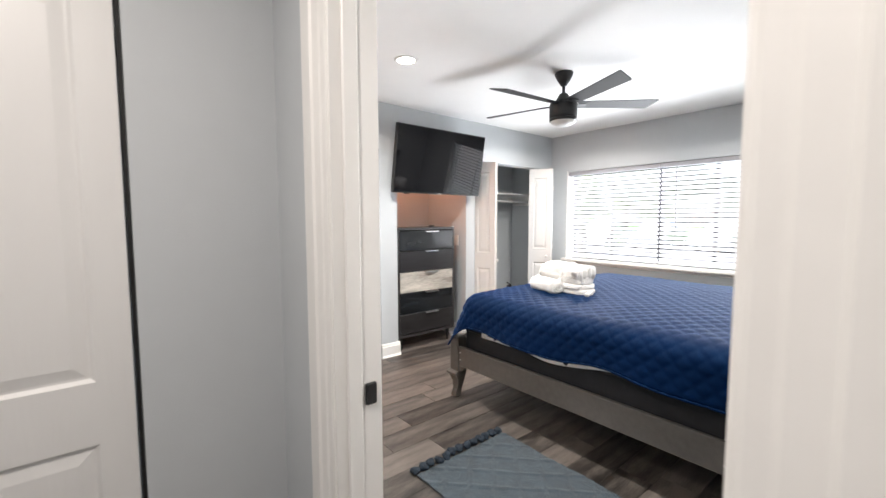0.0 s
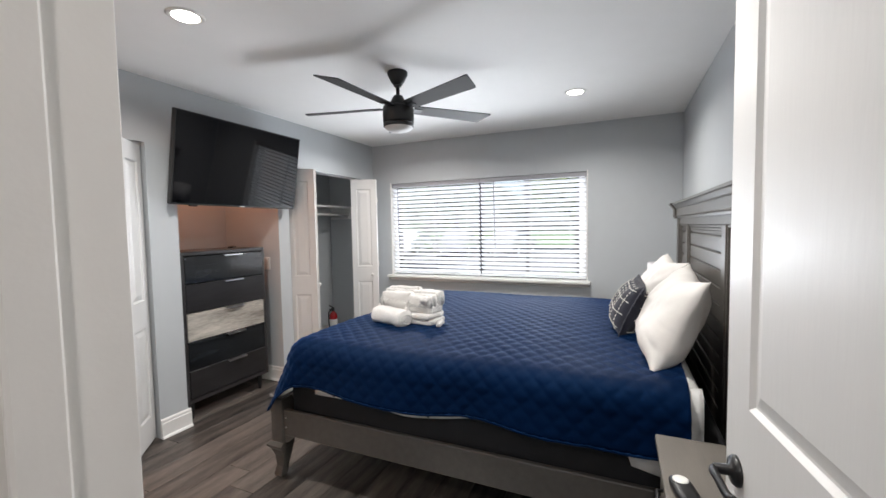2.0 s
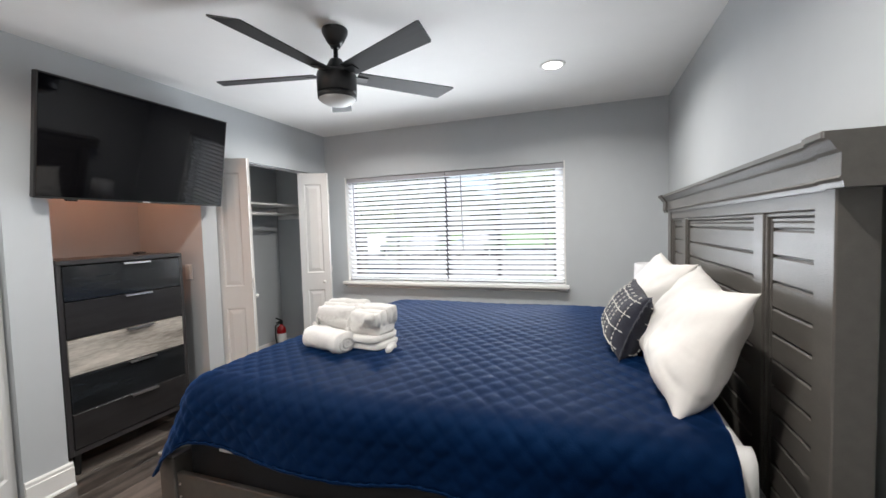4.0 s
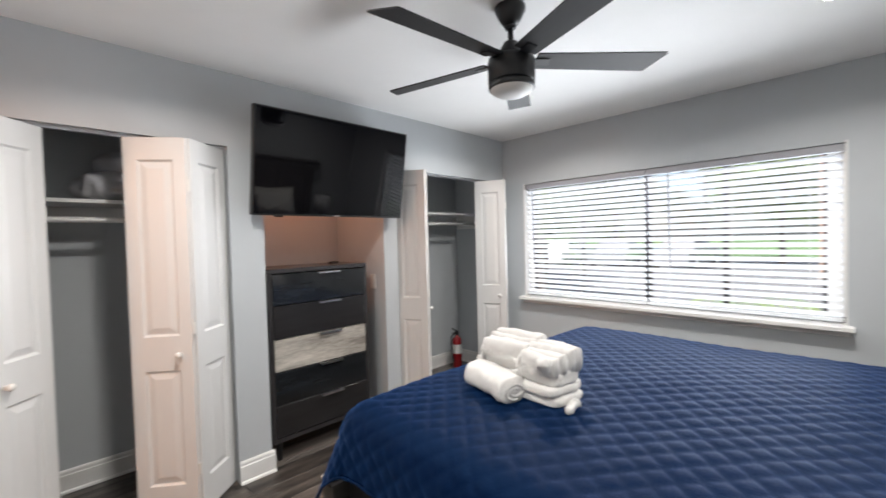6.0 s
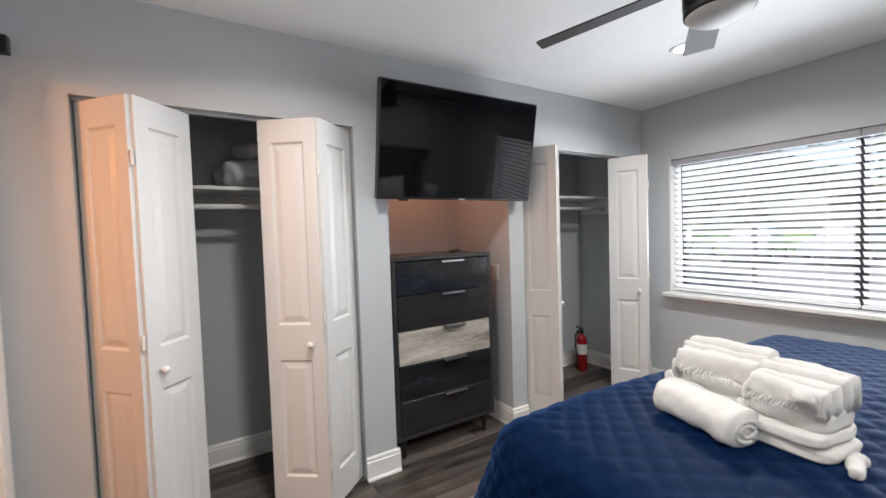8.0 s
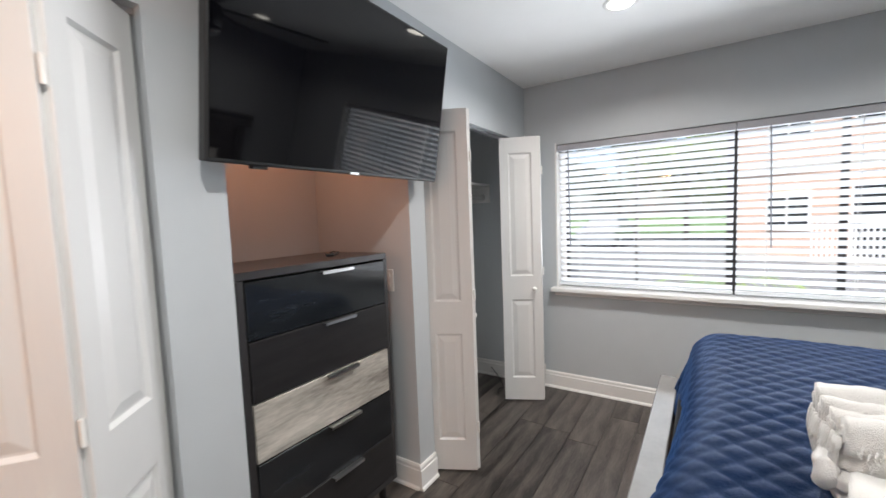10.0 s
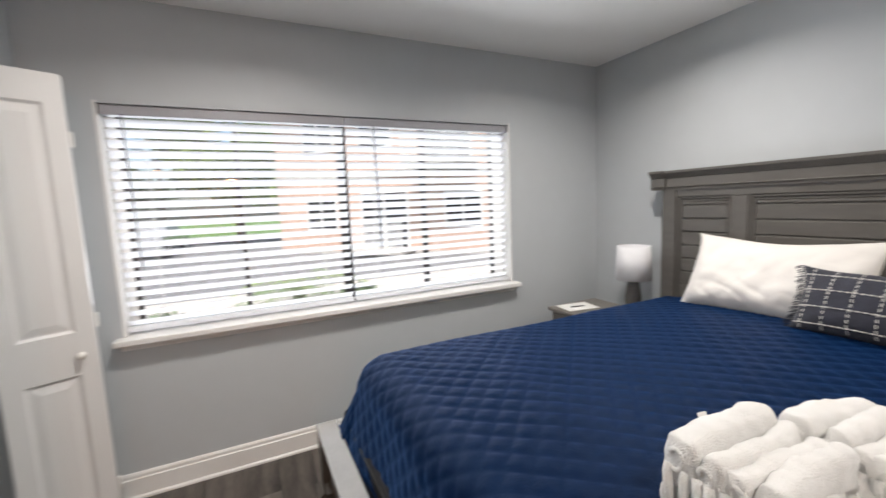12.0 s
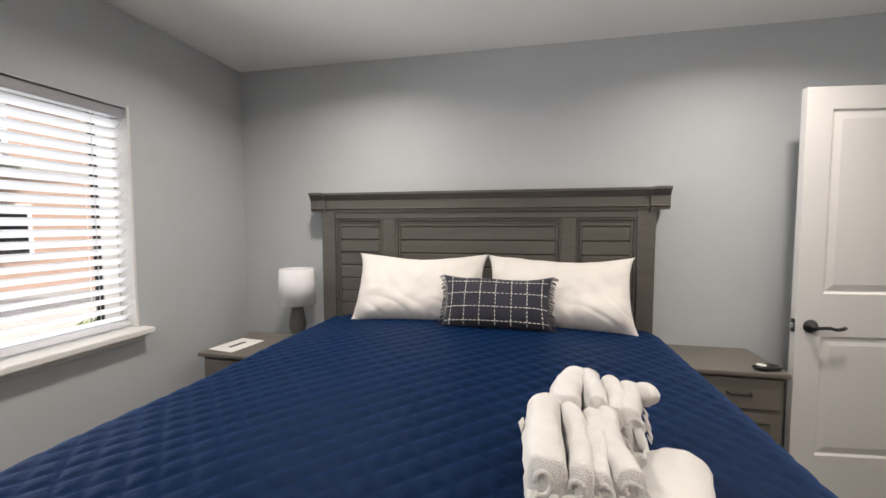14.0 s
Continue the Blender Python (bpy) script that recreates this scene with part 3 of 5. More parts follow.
# closet shelves, rods
for x0, x1, ge in ((0.75, 2.205, 1), (3.34, 4.85, 2)):
    sh = thing("closet_shelf", pose(x0, 3.75, 1.70), "white closet shelf with a hanging rod below", "shelf", "closet shelves")
    part("board", B(0, x1 - x0, -0.02, 0.35, 0.0, 0.02, 0.002), TRIM, sh)
    part("cleat", B(0, x1 - x0, 0.33, 0.35, -0.07, 0.0), TRIM, sh)
    part("rod", tube([(0.02, 0.05, -0.09), (x1 - x0 - 0.02, 0.05, -0.09)], 0.016, 14), TRIM, sh, smooth=True)
    for x in (0.0, x1 - x0 - 0.02):
        s_ = 1 if x == 0 else -1
        cup = part("rod_socket", lathe([(0.030, 0.0), (0.030, 0.006), (0.022, 0.010), (0.022, 0.018)], 20), WHITEPL, sh, "white round rod socket", smooth=True)
        cup.matrix_local = pose(0.02 if s_ > 0 else x, 0.05, -0.09, 0, 90 * s_, 0)
        part("side_cleat", B(x, x + 0.02, -0.02, 0.33, -0.14, 0.0, 0.002), TRIM, sh)


def soft_slab(w, d, h, seed, amp=0.006, nx=26, ny=20, freq=9.0, power=3.0):
    """A soft rounded cushion-like block centred on the origin in x and y, with its base at z = 0."""
    bm = bmesh.new()
    n = 40
    rows = 14
    grid = []
    for j in range(rows + 1):
        v = -1 + 2 * j / rows
        ph = v * math.pi / 2
        cz, cr = math.sin(ph), math.cos(ph)
        z = math.copysign(abs(cz) ** (2 / power), cz)
        r = cr ** (2 / power)
        ring = []
        for i in range(n):
            th = 2 * math.pi * i / n
            c, s = math.cos(th), math.sin(th)
            x = math.copysign(abs(c) ** (2 / power), c) * r
            y = math.copysign(abs(s) ** (2 / power), s) * r
            p = Vector((x * w / 2, y * d / 2, (z + 1) * h / 2))
            k = noise.noise(p * freq + Vector((seed, seed * 2.1, 0)))
            k2 = noise.noise(p * freq * 3.1 + Vector((seed * 1.7, 0, seed)))
            p += Vector((x, y, z * 0.6)) * (amp * k + amp * 0.4 * k2)
            p.z = max(p.z, 0.0)
            ring.append(bm.verts.new(p))
        grid.append(ring)
    for a, b in zip(grid, grid[1:]):
        for i in range(n):
            bm.faces.new((a[i], a[(i + 1) % n], b[(i + 1) % n], b[i]))
    bmesh.ops.remove_doubles(bm, verts=bm.verts, dist=0.0005)
    bmesh.ops.recalc_face_normals(bm, faces=bm.faces)
    return bm


bag = thing("bedding_bag", pose(1.70, 3.93, 1.721), "spare pillow in a clear plastic bag on the shelf", "bedding")
part("bag", soft_slab(0.46, 0.30, 0.17, 3.0, 0.05, freq=12, power=2.6), CREASE, bag, smooth=True)
bag = thing("folded_blanket", pose(1.78, 3.95, 1.885, 0, -8, 8), "white blanket in a crumpled clear bag", "blanket")
part("blanket", soft_slab(0.36, 0.26, 0.16, 5.0, 0.05, freq=13, power=2.4), CREASE, bag, smooth=True)

# fire extinguisher
fe = thing("fire_extinguisher", pose(4.60, 3.90, 0), "small red fire extinguisher standing in the closet", "fire extinguisher")
part("cylinder", lathe([(0.045, 0.0), (0.05, 0.01), (0.05, 0.30), (0.043, 0.335), (0.022, 0.355), (0.018, 0.37)], 28), RED, fe, smooth=True)
part("label", lathe([(0.0505, 0.17), (0.0506, 0.27)], 28), PAPER, fe, "white instruction label")
part("valve", lathe([(0.016, 0.37), (0.02, 0.38), (0.018, 0.41), (0.01, 0.42)], 16), BLACKMETAL, fe, smooth=True)
part("lever", tube([(0.0, 0.0, 0.415), (-0.03, 0, 0.43), (-0.075, 0, 0.455)], 0.008, 8), BLACKMETAL, fe)
part("handle", tube([(0.0, 0.0, 0.40), (-0.03, 0, 0.405), (-0.075, 0, 0.40)], 0.008, 8), BLACKMETAL, fe)
part("hose", tube([(-0.01, 0.015, 0.39), (-0.055, 0.03, 0.36), (-0.07, 0.02, 0.26), (-0.066, 0.01, 0.15), (-0.062, 0.0, 0.08)], 0.009, 8), RUBBER, fe, smooth=True)

# loose cable in the closet, rising a little behind the door
cb = thing("cable", pose(4.60, 3.62, 0.004), "thin black cable trailing up from the closet floor", "cable")
pts = []
for i in range(40):
    a = i / 39
    pts.append((-0.10 + 0.32 * a + 0.03 * math.sin(9 * a), -0.13 + 0.22 * a + 0.05 * math.sin(7 * a + 1), 0.16 * max(0.0, a - 0.45) ** 1.4))
part("lead", tube(pts, 0.0035, 6), RUBBER, cb, smooth=True)

# outlet plate in the niche
op = thing("outlet", pose(NI[1], 3.56, 1.06), "white wall outlet plate on the niche side", "outlet")
part("plate", B(-0.007, 0.0, -0.037, 0.037, 0, 0.118, 0.003, 2), WHITEPL, op)
for z in (0.032, 0.086):
    part("socket", B(-0.009, -0.006, -0.016, 0.016, z - 0.014, z + 0.014, 0.003), PAPER, op)

# ---- television ----
tv = thing("television", pose(2.785, 3.268, 1.945, 9.5, 0, -0.6), "large black flat television tilted down on the wall", "television")
part("screen", B(-0.556, 0.556, -0.020, -0.012, -0.311, 0.314, 0.001), SCREEN, tv, "glossy black screen")
bm = bmesh.new()
box(bm, -0.565, 0.565, -0.018, 0.022, -0.323, 0.323, 0.005, 2)
box(bm, -0.40, 0.40, 0.022, 0.055, -0.29, 0.06, 0.012, 2)
part("case", bm, PLASTIC, tv)
part("logo", B(-0.022, 0.022, -0.0215, -0.018, -0.321, -0.3135), CHROME, tv, "small silver badge")
part("sensor", B(-0.42, -0.37, -0.012, 0.012, -0.333, -0.323), PLASTIC, tv)
mt = thing("television_mount", pose(2.785, 3.40, 2.265), "black tilting wall mount behind the television", "mount")
part("wall_plate", B(-0.30, 0.30, -0.012, -0.001, -0.22, -0.02), BLACKMETAL, mt)
for x in (-0.2, 0.2):
    part("arm", tube([(x, -0.012, -0.12), (x, -0.100, -0.12)], 0.014, 8), BLACKMETAL, mt)

# ---- dresser ----
dr = thing("dresser", pose(2.352, 3.44, 0), "tall five-drawer dresser with dark and pale woodgrain fronts", "dresser")
W, D, TOP, BOT = 0.757, 0.40, 1.283, 0.135
part("top", B(0, W, 0.0, D, TOP - 0.030, TOP, 0.003), DRBODY, dr)
for x in (0, W - 0.026):
    part("side", B(x, x + 0.026, 0.0, D, BOT, TOP - 0.030, 0.002), DRBODY, dr)
part("back", B(0.026, W - 0.026, D - 0.012, D, BOT, TOP - 0.03), DRBODY, dr)
part("bottom", B(0.026, W - 0.026, 0.002, D - 0.012, BOT, BOT + 0.03), DRBODY, dr)
zs = [1.249, 1.040, 0.818, 0.602, 0.380, 0.168]
for i, m in enumerate((DRBLACK, DRGREY, DRPALE, DRBLACK, DRGREY)):
    z1, z0 = zs[i] - 0.003, zs[i + 1] + 0.003
    d = part("drawer", B(0.029, W - 0.029, -0.004, 0.36, z0, z1, 0.002), m, dr, ("glossy black woodgrain drawer", "dark grey drawer", "pale weathered wood drawer", "glossy black woodgrain drawer", "dark grey drawer")[i])
    bm = bmesh.new()
    hx = 0.43
    box(bm, hx - 0.085, hx + 0.085, -0.024, -0.004, z1 - 0.004, z1 - 0.001)
    box(bm, hx - 0.085, hx + 0.085, -0.026, -0.023, z1 - 0.013, z1 - 0.001)
    part("handle", bm, CHROME, d, "slim brushed metal edge pull")
for x, y in ((0.06, 0.05), (W - 0.06, 0.05), (0.06, D - 0.05), (W - 0.06, D - 0.05)):
    b = lathe([(0.012, 0), (0.014, 0.004), (0.022, BOT)], 12)
    o = part("leg", b, BLACKMETAL, dr, "short splayed metal leg")
    o.matrix_local = pose(x, y, 0)
rc = thing("remote_control", pose(2.93, 3.62, TOP + 0.0005, 0, 0, 35), "small black remote control lying on the dresser", "remote")
part("body", B(-0.055, 0.055, -0.02, 0.02, 0, 0.016, 0.006, 3), PLASTIC, rc)
for i in range(4):
    part("button", B(-0.035 + i * 0.02, -0.025 + i * 0.02, -0.006, 0.006, 0.016, 0.018), RUBBER, rc)

# ---- ceiling fan ----
fan = thing("ceiling_fan", pose(2.835, 1.86, CEIL), "black five-blade ceiling fan with a frosted light", "ceiling fan")
part("canopy", lathe([(0.028, -0.085), (0.045, -0.062), (0.066, -0.02), (0.068, -0.004), (0.066, 0.0)], 36), BLACKMETAL, fan, smooth=True)
part("ball_joint", lathe([(0.01, -0.10), (0.024, -0.095), (0.028, -0.085)], 24), BLACKMETAL, fan, smooth=True)
part("downrod", lathe([(0.0125, -0.17), (0.0125, -0.095)], 16), BLACKMETAL, fan, smooth=True)
part("neck", lathe([(0.062, -0.225), (0.055, -0.20), (0.036, -0.165), (0.030, -0.155), (0.016, -0.15)], 32), BLACKMETAL, fan, smooth=True)
part("motor_housing", lathe([(0.096, -0.335), (0.103, -0.330), (0.104, -0.245), (0.100, -0.228), (0.06, -0.222)], 48), BLACKMETAL, fan, smooth=True)
part("light_collar", lathe([(0.097, -0.362), (0.101, -0.360), (0.102, -0.338), (0.096, -0.335)], 48), BLACKMETAL, fan, smooth=True)
part("light_dome", lathe([(0.004, -0.396), (0.03, -0.395), (0.06, -0.388), (0.085, -0.375), (0.095, -0.363), (0.095, -0.350)], 48), FROST, fan, "frosted white light dome, off", smooth=True)
for k in range(5):
    a = -113 + 72 * k
    bm = bmesh.new()
    L0, L1, w0, w1 = 0.11, 0.69, 0.052, 0.066
    outline = [(L0, -w0), (L1 - 0.006, -w1), (L1 - 0.0, -w1 + 0.006), (L1 - 0.045, w1 - 0.006), (L1 - 0.052, w1), (L0, w0)]
    lo = [bm.verts.new((x, y, -0.003)) for x, y in outline]
    hi = [bm.verts.new((x, y, 0.003)) for x, y in outline]
    bm.faces.new(lo[::-1])
    bm.faces.new(hi)
    for i in range(6):
        bm.faces.new((lo[i], lo[(i + 1) % 6], hi[(i + 1) % 6], hi[i]))
    bl = part("blade", bm, FANBLADE, fan, m=pose(0, 0, -0.235, 0, 0, a) @ pose(0, 0, 0, -12, 0, 0))
    part("blade_iron", B(0.085, 0.17, -0.022, 0.022, -0.007, -0.003, 0.001), BLACKMETAL, bl)


# ---- bed ----
BX = 3.155
bed = thing("bed", pose(BX, 0, 0), "king bed frame in grey painted wood with panelled headboard", "bed")
HF = 0.075
hb = part("headboard", B(-0.93, 0.93, HF - 0.062, HF - 0.035, 0.30, 1.47), BEDWOOD, bed, "grey panelled headboard with a crown moulding")
for s in (-1, 1):
    x0, x1 = sorted((s * 0.925, s * 1.02))
    part("post", B(x0, x1, HF - 0.085, HF, 0.0, 1.485, 0.004), BEDWOOD, hb)
    x0, x1 = sorted((s * 0.90, s * 1.032))
    part("post_base", B(x0, x1, HF - 0.09, HF + 0.012, 0.0, 0.44, 0.006), BEDWOOD, hb)
cr = [(-0.09, 1.47), (0.004, 1.47), (0.006, 1.483), (0.014, 1.490), (0.010, 1.495), (0.010, 1.545), (0.018, 1.552), (0.030, 1.572), (0.034, 1.576), (0.040, 1.578), (0.040, 1.592), (-0.09, 1.592)]
part("crown", extrude_profile([(p[0] + HF, p[1]) for p in cr], 1.97, "x"), BEDWOOD, hb, m=pose(-0.985, 0, 0))
for s in (-1, 1):
    prof = [(p[0] + HF + (0.012 if p[0] > 0 else -0.0), p[1] + 0.001) for p in cr]
    part("crown_end", extrude_profile(prof, 0.10, "x"), BEDWOOD, hb, m=pose(s * 1.035 - 0.05, 0, 0))
    x0, x1 = sorted((s * 1.0, s * 1.078))
    part("crown_cap", B(x0, x1, HF - 0.09, HF + 0.054, 1.578, 1.595, 0.003), BEDWOOD, hb)
    part("crown_return", B(min(s * 1.02, s * 1.05), max(s * 1.02, s * 1.05), HF - 0.088, HF + 0.02, 1.49, 1.578, 0.003), BEDWOOD, hb)
part("top_rail", B(-0.925, 0.925, HF - 0.05, HF - 0.006, 1.425, 1.472, 0.003), BEDWOOD, hb)
part("bottom_rail", B(-0.925, 0.925, HF - 0.05, HF - 0.006, 0.30, 0.40, 0.003), BEDWOOD, hb)
for x in (-0.575, 0.532):
    part("stile", B(x - 0.022, x + 0.062, HF - 0.05, HF - 0.006, 0.40, 1.425, 0.004), BEDWOOD, hb)
cells = [(-0.925, -0.597), (-0.513, 0.510), (0.594, 0.925)]
for a, b in cells:
    # bead moulding round each bay, then boards with grooves
    for w0, dep in ((0.0, -0.012), (0.016, -0.020)):
        bm = bmesh.new()
        box(bm, a + w0, a + w0 + 0.014, HF - 0.05, HF + dep, 0.40, 1.425 - w0, 0.003)
        box(bm, b - w0 - 0.014, b - w0, HF - 0.05, HF + dep, 0.40, 1.425 - w0, 0.003)
        box(bm, a + w0 + 0.014, b - w0 - 0.014, HF - 0.05, HF + dep, 1.425 - w0 - 0.014, 1.425 - w0, 0.003)
        part("bead", bm, BEDWOOD, hb)
    z = 1.371 + 0.084
    while z > 0.45:
        part("board", B(a + 0.03, b - 0.03, HF - 0.036, HF - 0.022, z - 0.0805, min(z - 0.002, 1.396), 0.0045), BEDWOOD, hb)
        z -= 0.084
RZ0, RZ1, FY = 0.255, 0.405, 2.345
for s in (-1, 1):
    x0, x1 = sorted((s * 1.000, s * 1.028))
    rl = part("side_rail", B(x0, x1, HF, FY - 0.085, RZ0, RZ1, 0.004), BEDWOOD, bed)
    for y in (FY - 0.135, FY - 0.105):
        for z in (RZ0 + 0.05, RZ1 - 0.045):
            if y > FY - 0.12:
                part("bolt", lathe([(0.005, 0), (0.005, 0.004)], 10), CHROME, rl, m=pose(s * 1.028, y, z, 0, 90 * s, 0))
    lx = s * 0.995
    # foot post above a carved bracket foot
    x0, x1 = sorted((s * 0.95, s * 1.040))
    part("foot_post", B(x0, x1, FY - 0.088, FY, 0.21, RZ1 + 0.065, 0.004), BEDWOOD, bed)
    bm = bmesh.new()
    rings = []
    for z, h, off in ((0.0, 0.024, 0.012), (0.012, 0.027, 0.012), (0.06, 0.024, 0.004), (0.12, 0.032, 0.0), (0.165, 0.043, 0.004), (0.185, 0.054, 0.010), (0.195, 0.054, 0.010), (0.212, 0.046, 0.0)):
        c = (lx + s * off, FY - 0.044 + off)
        rings.append([bm.verts.new((c[0] + q * h, c[1] + r * h, z)) for q, r in ((-1, -1), (1, -1), (1, 1), (-1, 1))])
    for a, b in zip(rings, rings[1:]):
        for i in range(4):
            bm.faces.new((a[i], a[(i + 1) % 4], b[(i + 1) % 4], b[i]))
    bm.faces.new(rings[0][::-1])
    bm.faces.new(rings[-1])
    part("leg", bm, BEDWOOD, bed, "carved tapered bracket foot")
    for dx, dy, w, d in ((-s * 0.075, -0.02, 0.06, 0.03), (0, -0.105, 0.03, 0.07)):
        bm = bmesh.new()
        if w > d:
            pts = [(0, RZ0), (0, RZ0 - 0.045), (-s * 0.03, RZ0 - 0.035), (-s * 0.06, RZ0 - 0.006), (-s * 0.075, RZ0)]
            extrude_profile([(p[0], p[1]) for p in pts], 0.025, "y", bm)
            bmesh.ops.transform(bm, matrix=Matrix((((1, 0, 0, lx - s * 0.045), (0, 1, 0, FY - 0.03), (0, 0, 1, 0), (0, 0, 0, 1)))), verts=bm.verts)
        else:
            pts = [(0, RZ0), (0, RZ0 - 0.045), (-0.03, RZ0 - 0.035), (-0.06, RZ0 - 0.006), (-0.075, RZ0)]
            extrude_profile(pts, 0.025, "x", bm)
            bmesh.ops.transform(bm, matrix=Matrix.Translation((s * 1.014 - 0.0125, FY - 0.088, 0)), verts=bm.verts)
        part("knee_bracket", bm, BEDWOOD, bed)
part("foot_rail", B(-0.95, 0.95, FY - 0.062, FY - 0.030, RZ0, RZ1 + 0.03, 0.004), BEDWOOD, bed)
# paler than the frame because the window sheen is in its colour
part("foot_cap", B(-1.042, 1.042, FY - 0.088, FY + 0.004, RZ1 + 0.066, RZ1 + 0.082, 0.004), BEDCAP, bed, "smooth glossy foot rail top, window sheen in its pale colour")

bs = thing("box_spring", pose(BX, 0, 0), "black fabric box spring on the bed frame", "box spring")
part("body", B(-0.985, 0.985, HF + 0.02, 2.235, 0.30, 0.555, 0.02, 3), BLACKCLOTH, bs)
for z in (0.322, 0.535):
    part("piping", tube([(-0.984, HF + 0.04, z), (-0.984, 2.20, z), (-0.95, 2.234, z), (0.95, 2.234, z), (0.984, 2.20, z), (0.984, HF + 0.04, z)], 0.006, 6), RUBBER, bs, smooth=True)
part("top_cover", B(-0.965, 0.965, HF + 0.04, 2.215, 0.5535, 0.5555), BLACKCLOTH, bs)
mt = thing("mattress", pose(BX, 0, 0.556), "mattress in a white fitted sheet", "mattress")
part("body", B(-0.955, 0.93, 0.19, 2.13, 0, 0.235, 0.06, 4), SHEET, mt, smooth=True)

# quilt: draped cloth with a diamond quilted relief
def quilt():
    bm = bmesh.new()
    x0, x1, y0, y1 = -0.915, 0.82, 0.25, 2.06
    hangW, hangE, hangN = 0.336, 0.42, 0.43
    step = 0.0105
    nx = int((x1 - x0 + hangW + hangE) / step)
    ny = int((y1 - y0 + hangN) / step)
    R = 0.13
    def bend(L, flare):
        q = R * math.pi / 2
        if L < q:
            a = L / R
            return R * math.sin(a), R * (1 - math.cos(a))
        return R + (L - q) * flare, R + (L - q) * math.sqrt(1 - flare * flare)
    verts = []
    for j in range(ny + 1):
        v = y0 + (y1 - y0 + hangN) * j / ny
        row = []
        for i in range(nx + 1):
            u = x0 - hangW + (x1 - x0 + hangW + hangE) * i / nx
            dx = min(0, u - x0) + max(0, u - x1)
            w_ = max(0.0, min(1.0, (0.0 - u) / 0.75))
            y1 = 2.06 + 0.075 * w_ * w_ * (3 - 2 * w_)
            dy = max(0, v - y1)
            L = math.hypot(dx, dy)
            cu, cv = (u + v) / 0.088, (u - v) / 0.088
            ed = min(abs(cu - round(cu)), abs(cv - round(cv))) * 2
            puff = 0.0066 * (1 - (1 - min(1, ed * 1.25)) ** 2.4)
            n1 = noise.noise(Vector((u * 2.1, v * 2.1, 1.3)))
            n2 = noise.noise(Vector((u * 6.0, v * 6.0, 7.7)))
            if L == 0:
                crown_edge = 0.045 * (1 - ((u + 0.03) / 0.89) ** 2) * min(1, (y1 - v) / 0.5 + 0.45) - 0.020
                p = Vector((u, v, 0.835 + crown_edge + 0.006 * n1 + 0.0025 * n2 + puff))
            else:
                ux, uy = dx / L, dy / L
                out, down = bend(L, 0.14 + (0.62 if ux > 0 else 0.34) * abs(ux * uy) + 0.08 * abs(uy))
                fold = max(0, L - 0.12)
                wob = 0.045 * fold * math.sin(u * 9 + 1.2 * math.sin(v * 3)) if dy > abs(dx) else 0.05 * fold * math.sin(v * 8.5 + 0.7)
                cx = max(x0, min(x1, u))
                cy = min(y1, v)
                edge = 0.045 * (1 - ((cx + 0.03) / 0.89) ** 2) * min(1, max(0, y1 - v) / 0.5 + 0.45) - 0.020
                o = out + wob + puff * min(1, L / 0.08)
                lift = 0.017 * max(0, (L - 0.15) / 0.2) * (0.5 + math.sin(v * 6.4 + 1.2) + 0.35 * math.sin(v * 13)) if abs(dx) > dy else 0.0
                p = Vector((cx + ux * o, cy + uy * o, 0.835 + edge + 0.006 * n1 - down + lift + puff * max(0, 1 - L / 0.08)))
            row.append(bm.verts.new(p))
        verts.append(row)
    for a, b in zip(verts, verts[1:]):
        for i in range(nx):
            bm.faces.new((a[i], a[i + 1], b[i + 1], b[i]))
    rim = [r[0].co.copy() for r in verts[::3]] + [v.co.copy() for v in verts[-1][::3]] + [r[-1].co.copy() for r in verts[::-3]]
    return bm, rim


qt = thing("quilt", pose(BX, 0, 0), "navy blue diamond-stitched quilt spread over the bed", "quilt")
qbm, rim = quilt()
qo = part("cloth", qbm, QUILT, qt, smooth=True)
part("binding", tube([p - Vector((0, 0, 0.003)) for p in rim], 0.0055, 6), QUILT, qt, "navy bound hem", smooth=True)
sol = qo.modifiers.new("thickness", "SOLIDIFY")
sol.thickness, sol.offset = 0.007, -1
sf = thing("top_sheet", pose(BX, 0, 0), "white sheet edge showing below the quilt", "sheet")
def sheet_drop(s):
    bm = bmesh.new()
    prev = None
    n = 90
    for i in range(n + 1):
        y = 0.20 + (2.05 - 0.20) * i / n
        drop = 0.272 + 0.022 * math.sin(y * 4.3 + 1.0) + 0.012 * math.sin(y * 10.0)
        if y < 0.45:
            drop += 0.06
        col = []
        for k in range(9):
            f = k / 8
            a = min(1, f * 2.5) * math.pi / 2
            x = s * (0.925 + 0.050 * math.sin(a) + 0.012 * f + 0.005 * math.sin(y * 22) * f)
            z = 0.790 - 0.06 * (1 - math.cos(a)) - max(0, f - 0.3) * (drop - 0.06) / 0.7
            col.append(bm.verts.new((x, y, z)))
        if prev:
            for k in range(8):
                bm.faces.new((prev[k], prev[k + 1], col[k + 1], col[k]))
        prev = col
    return bm
for s in (-1,):
    o = part("drop", sheet_drop(s), SHEET, sf, smooth=True)
    so = o.modifiers.new("thickness", "SOLIDIFY")
    so.thickness = 0.003


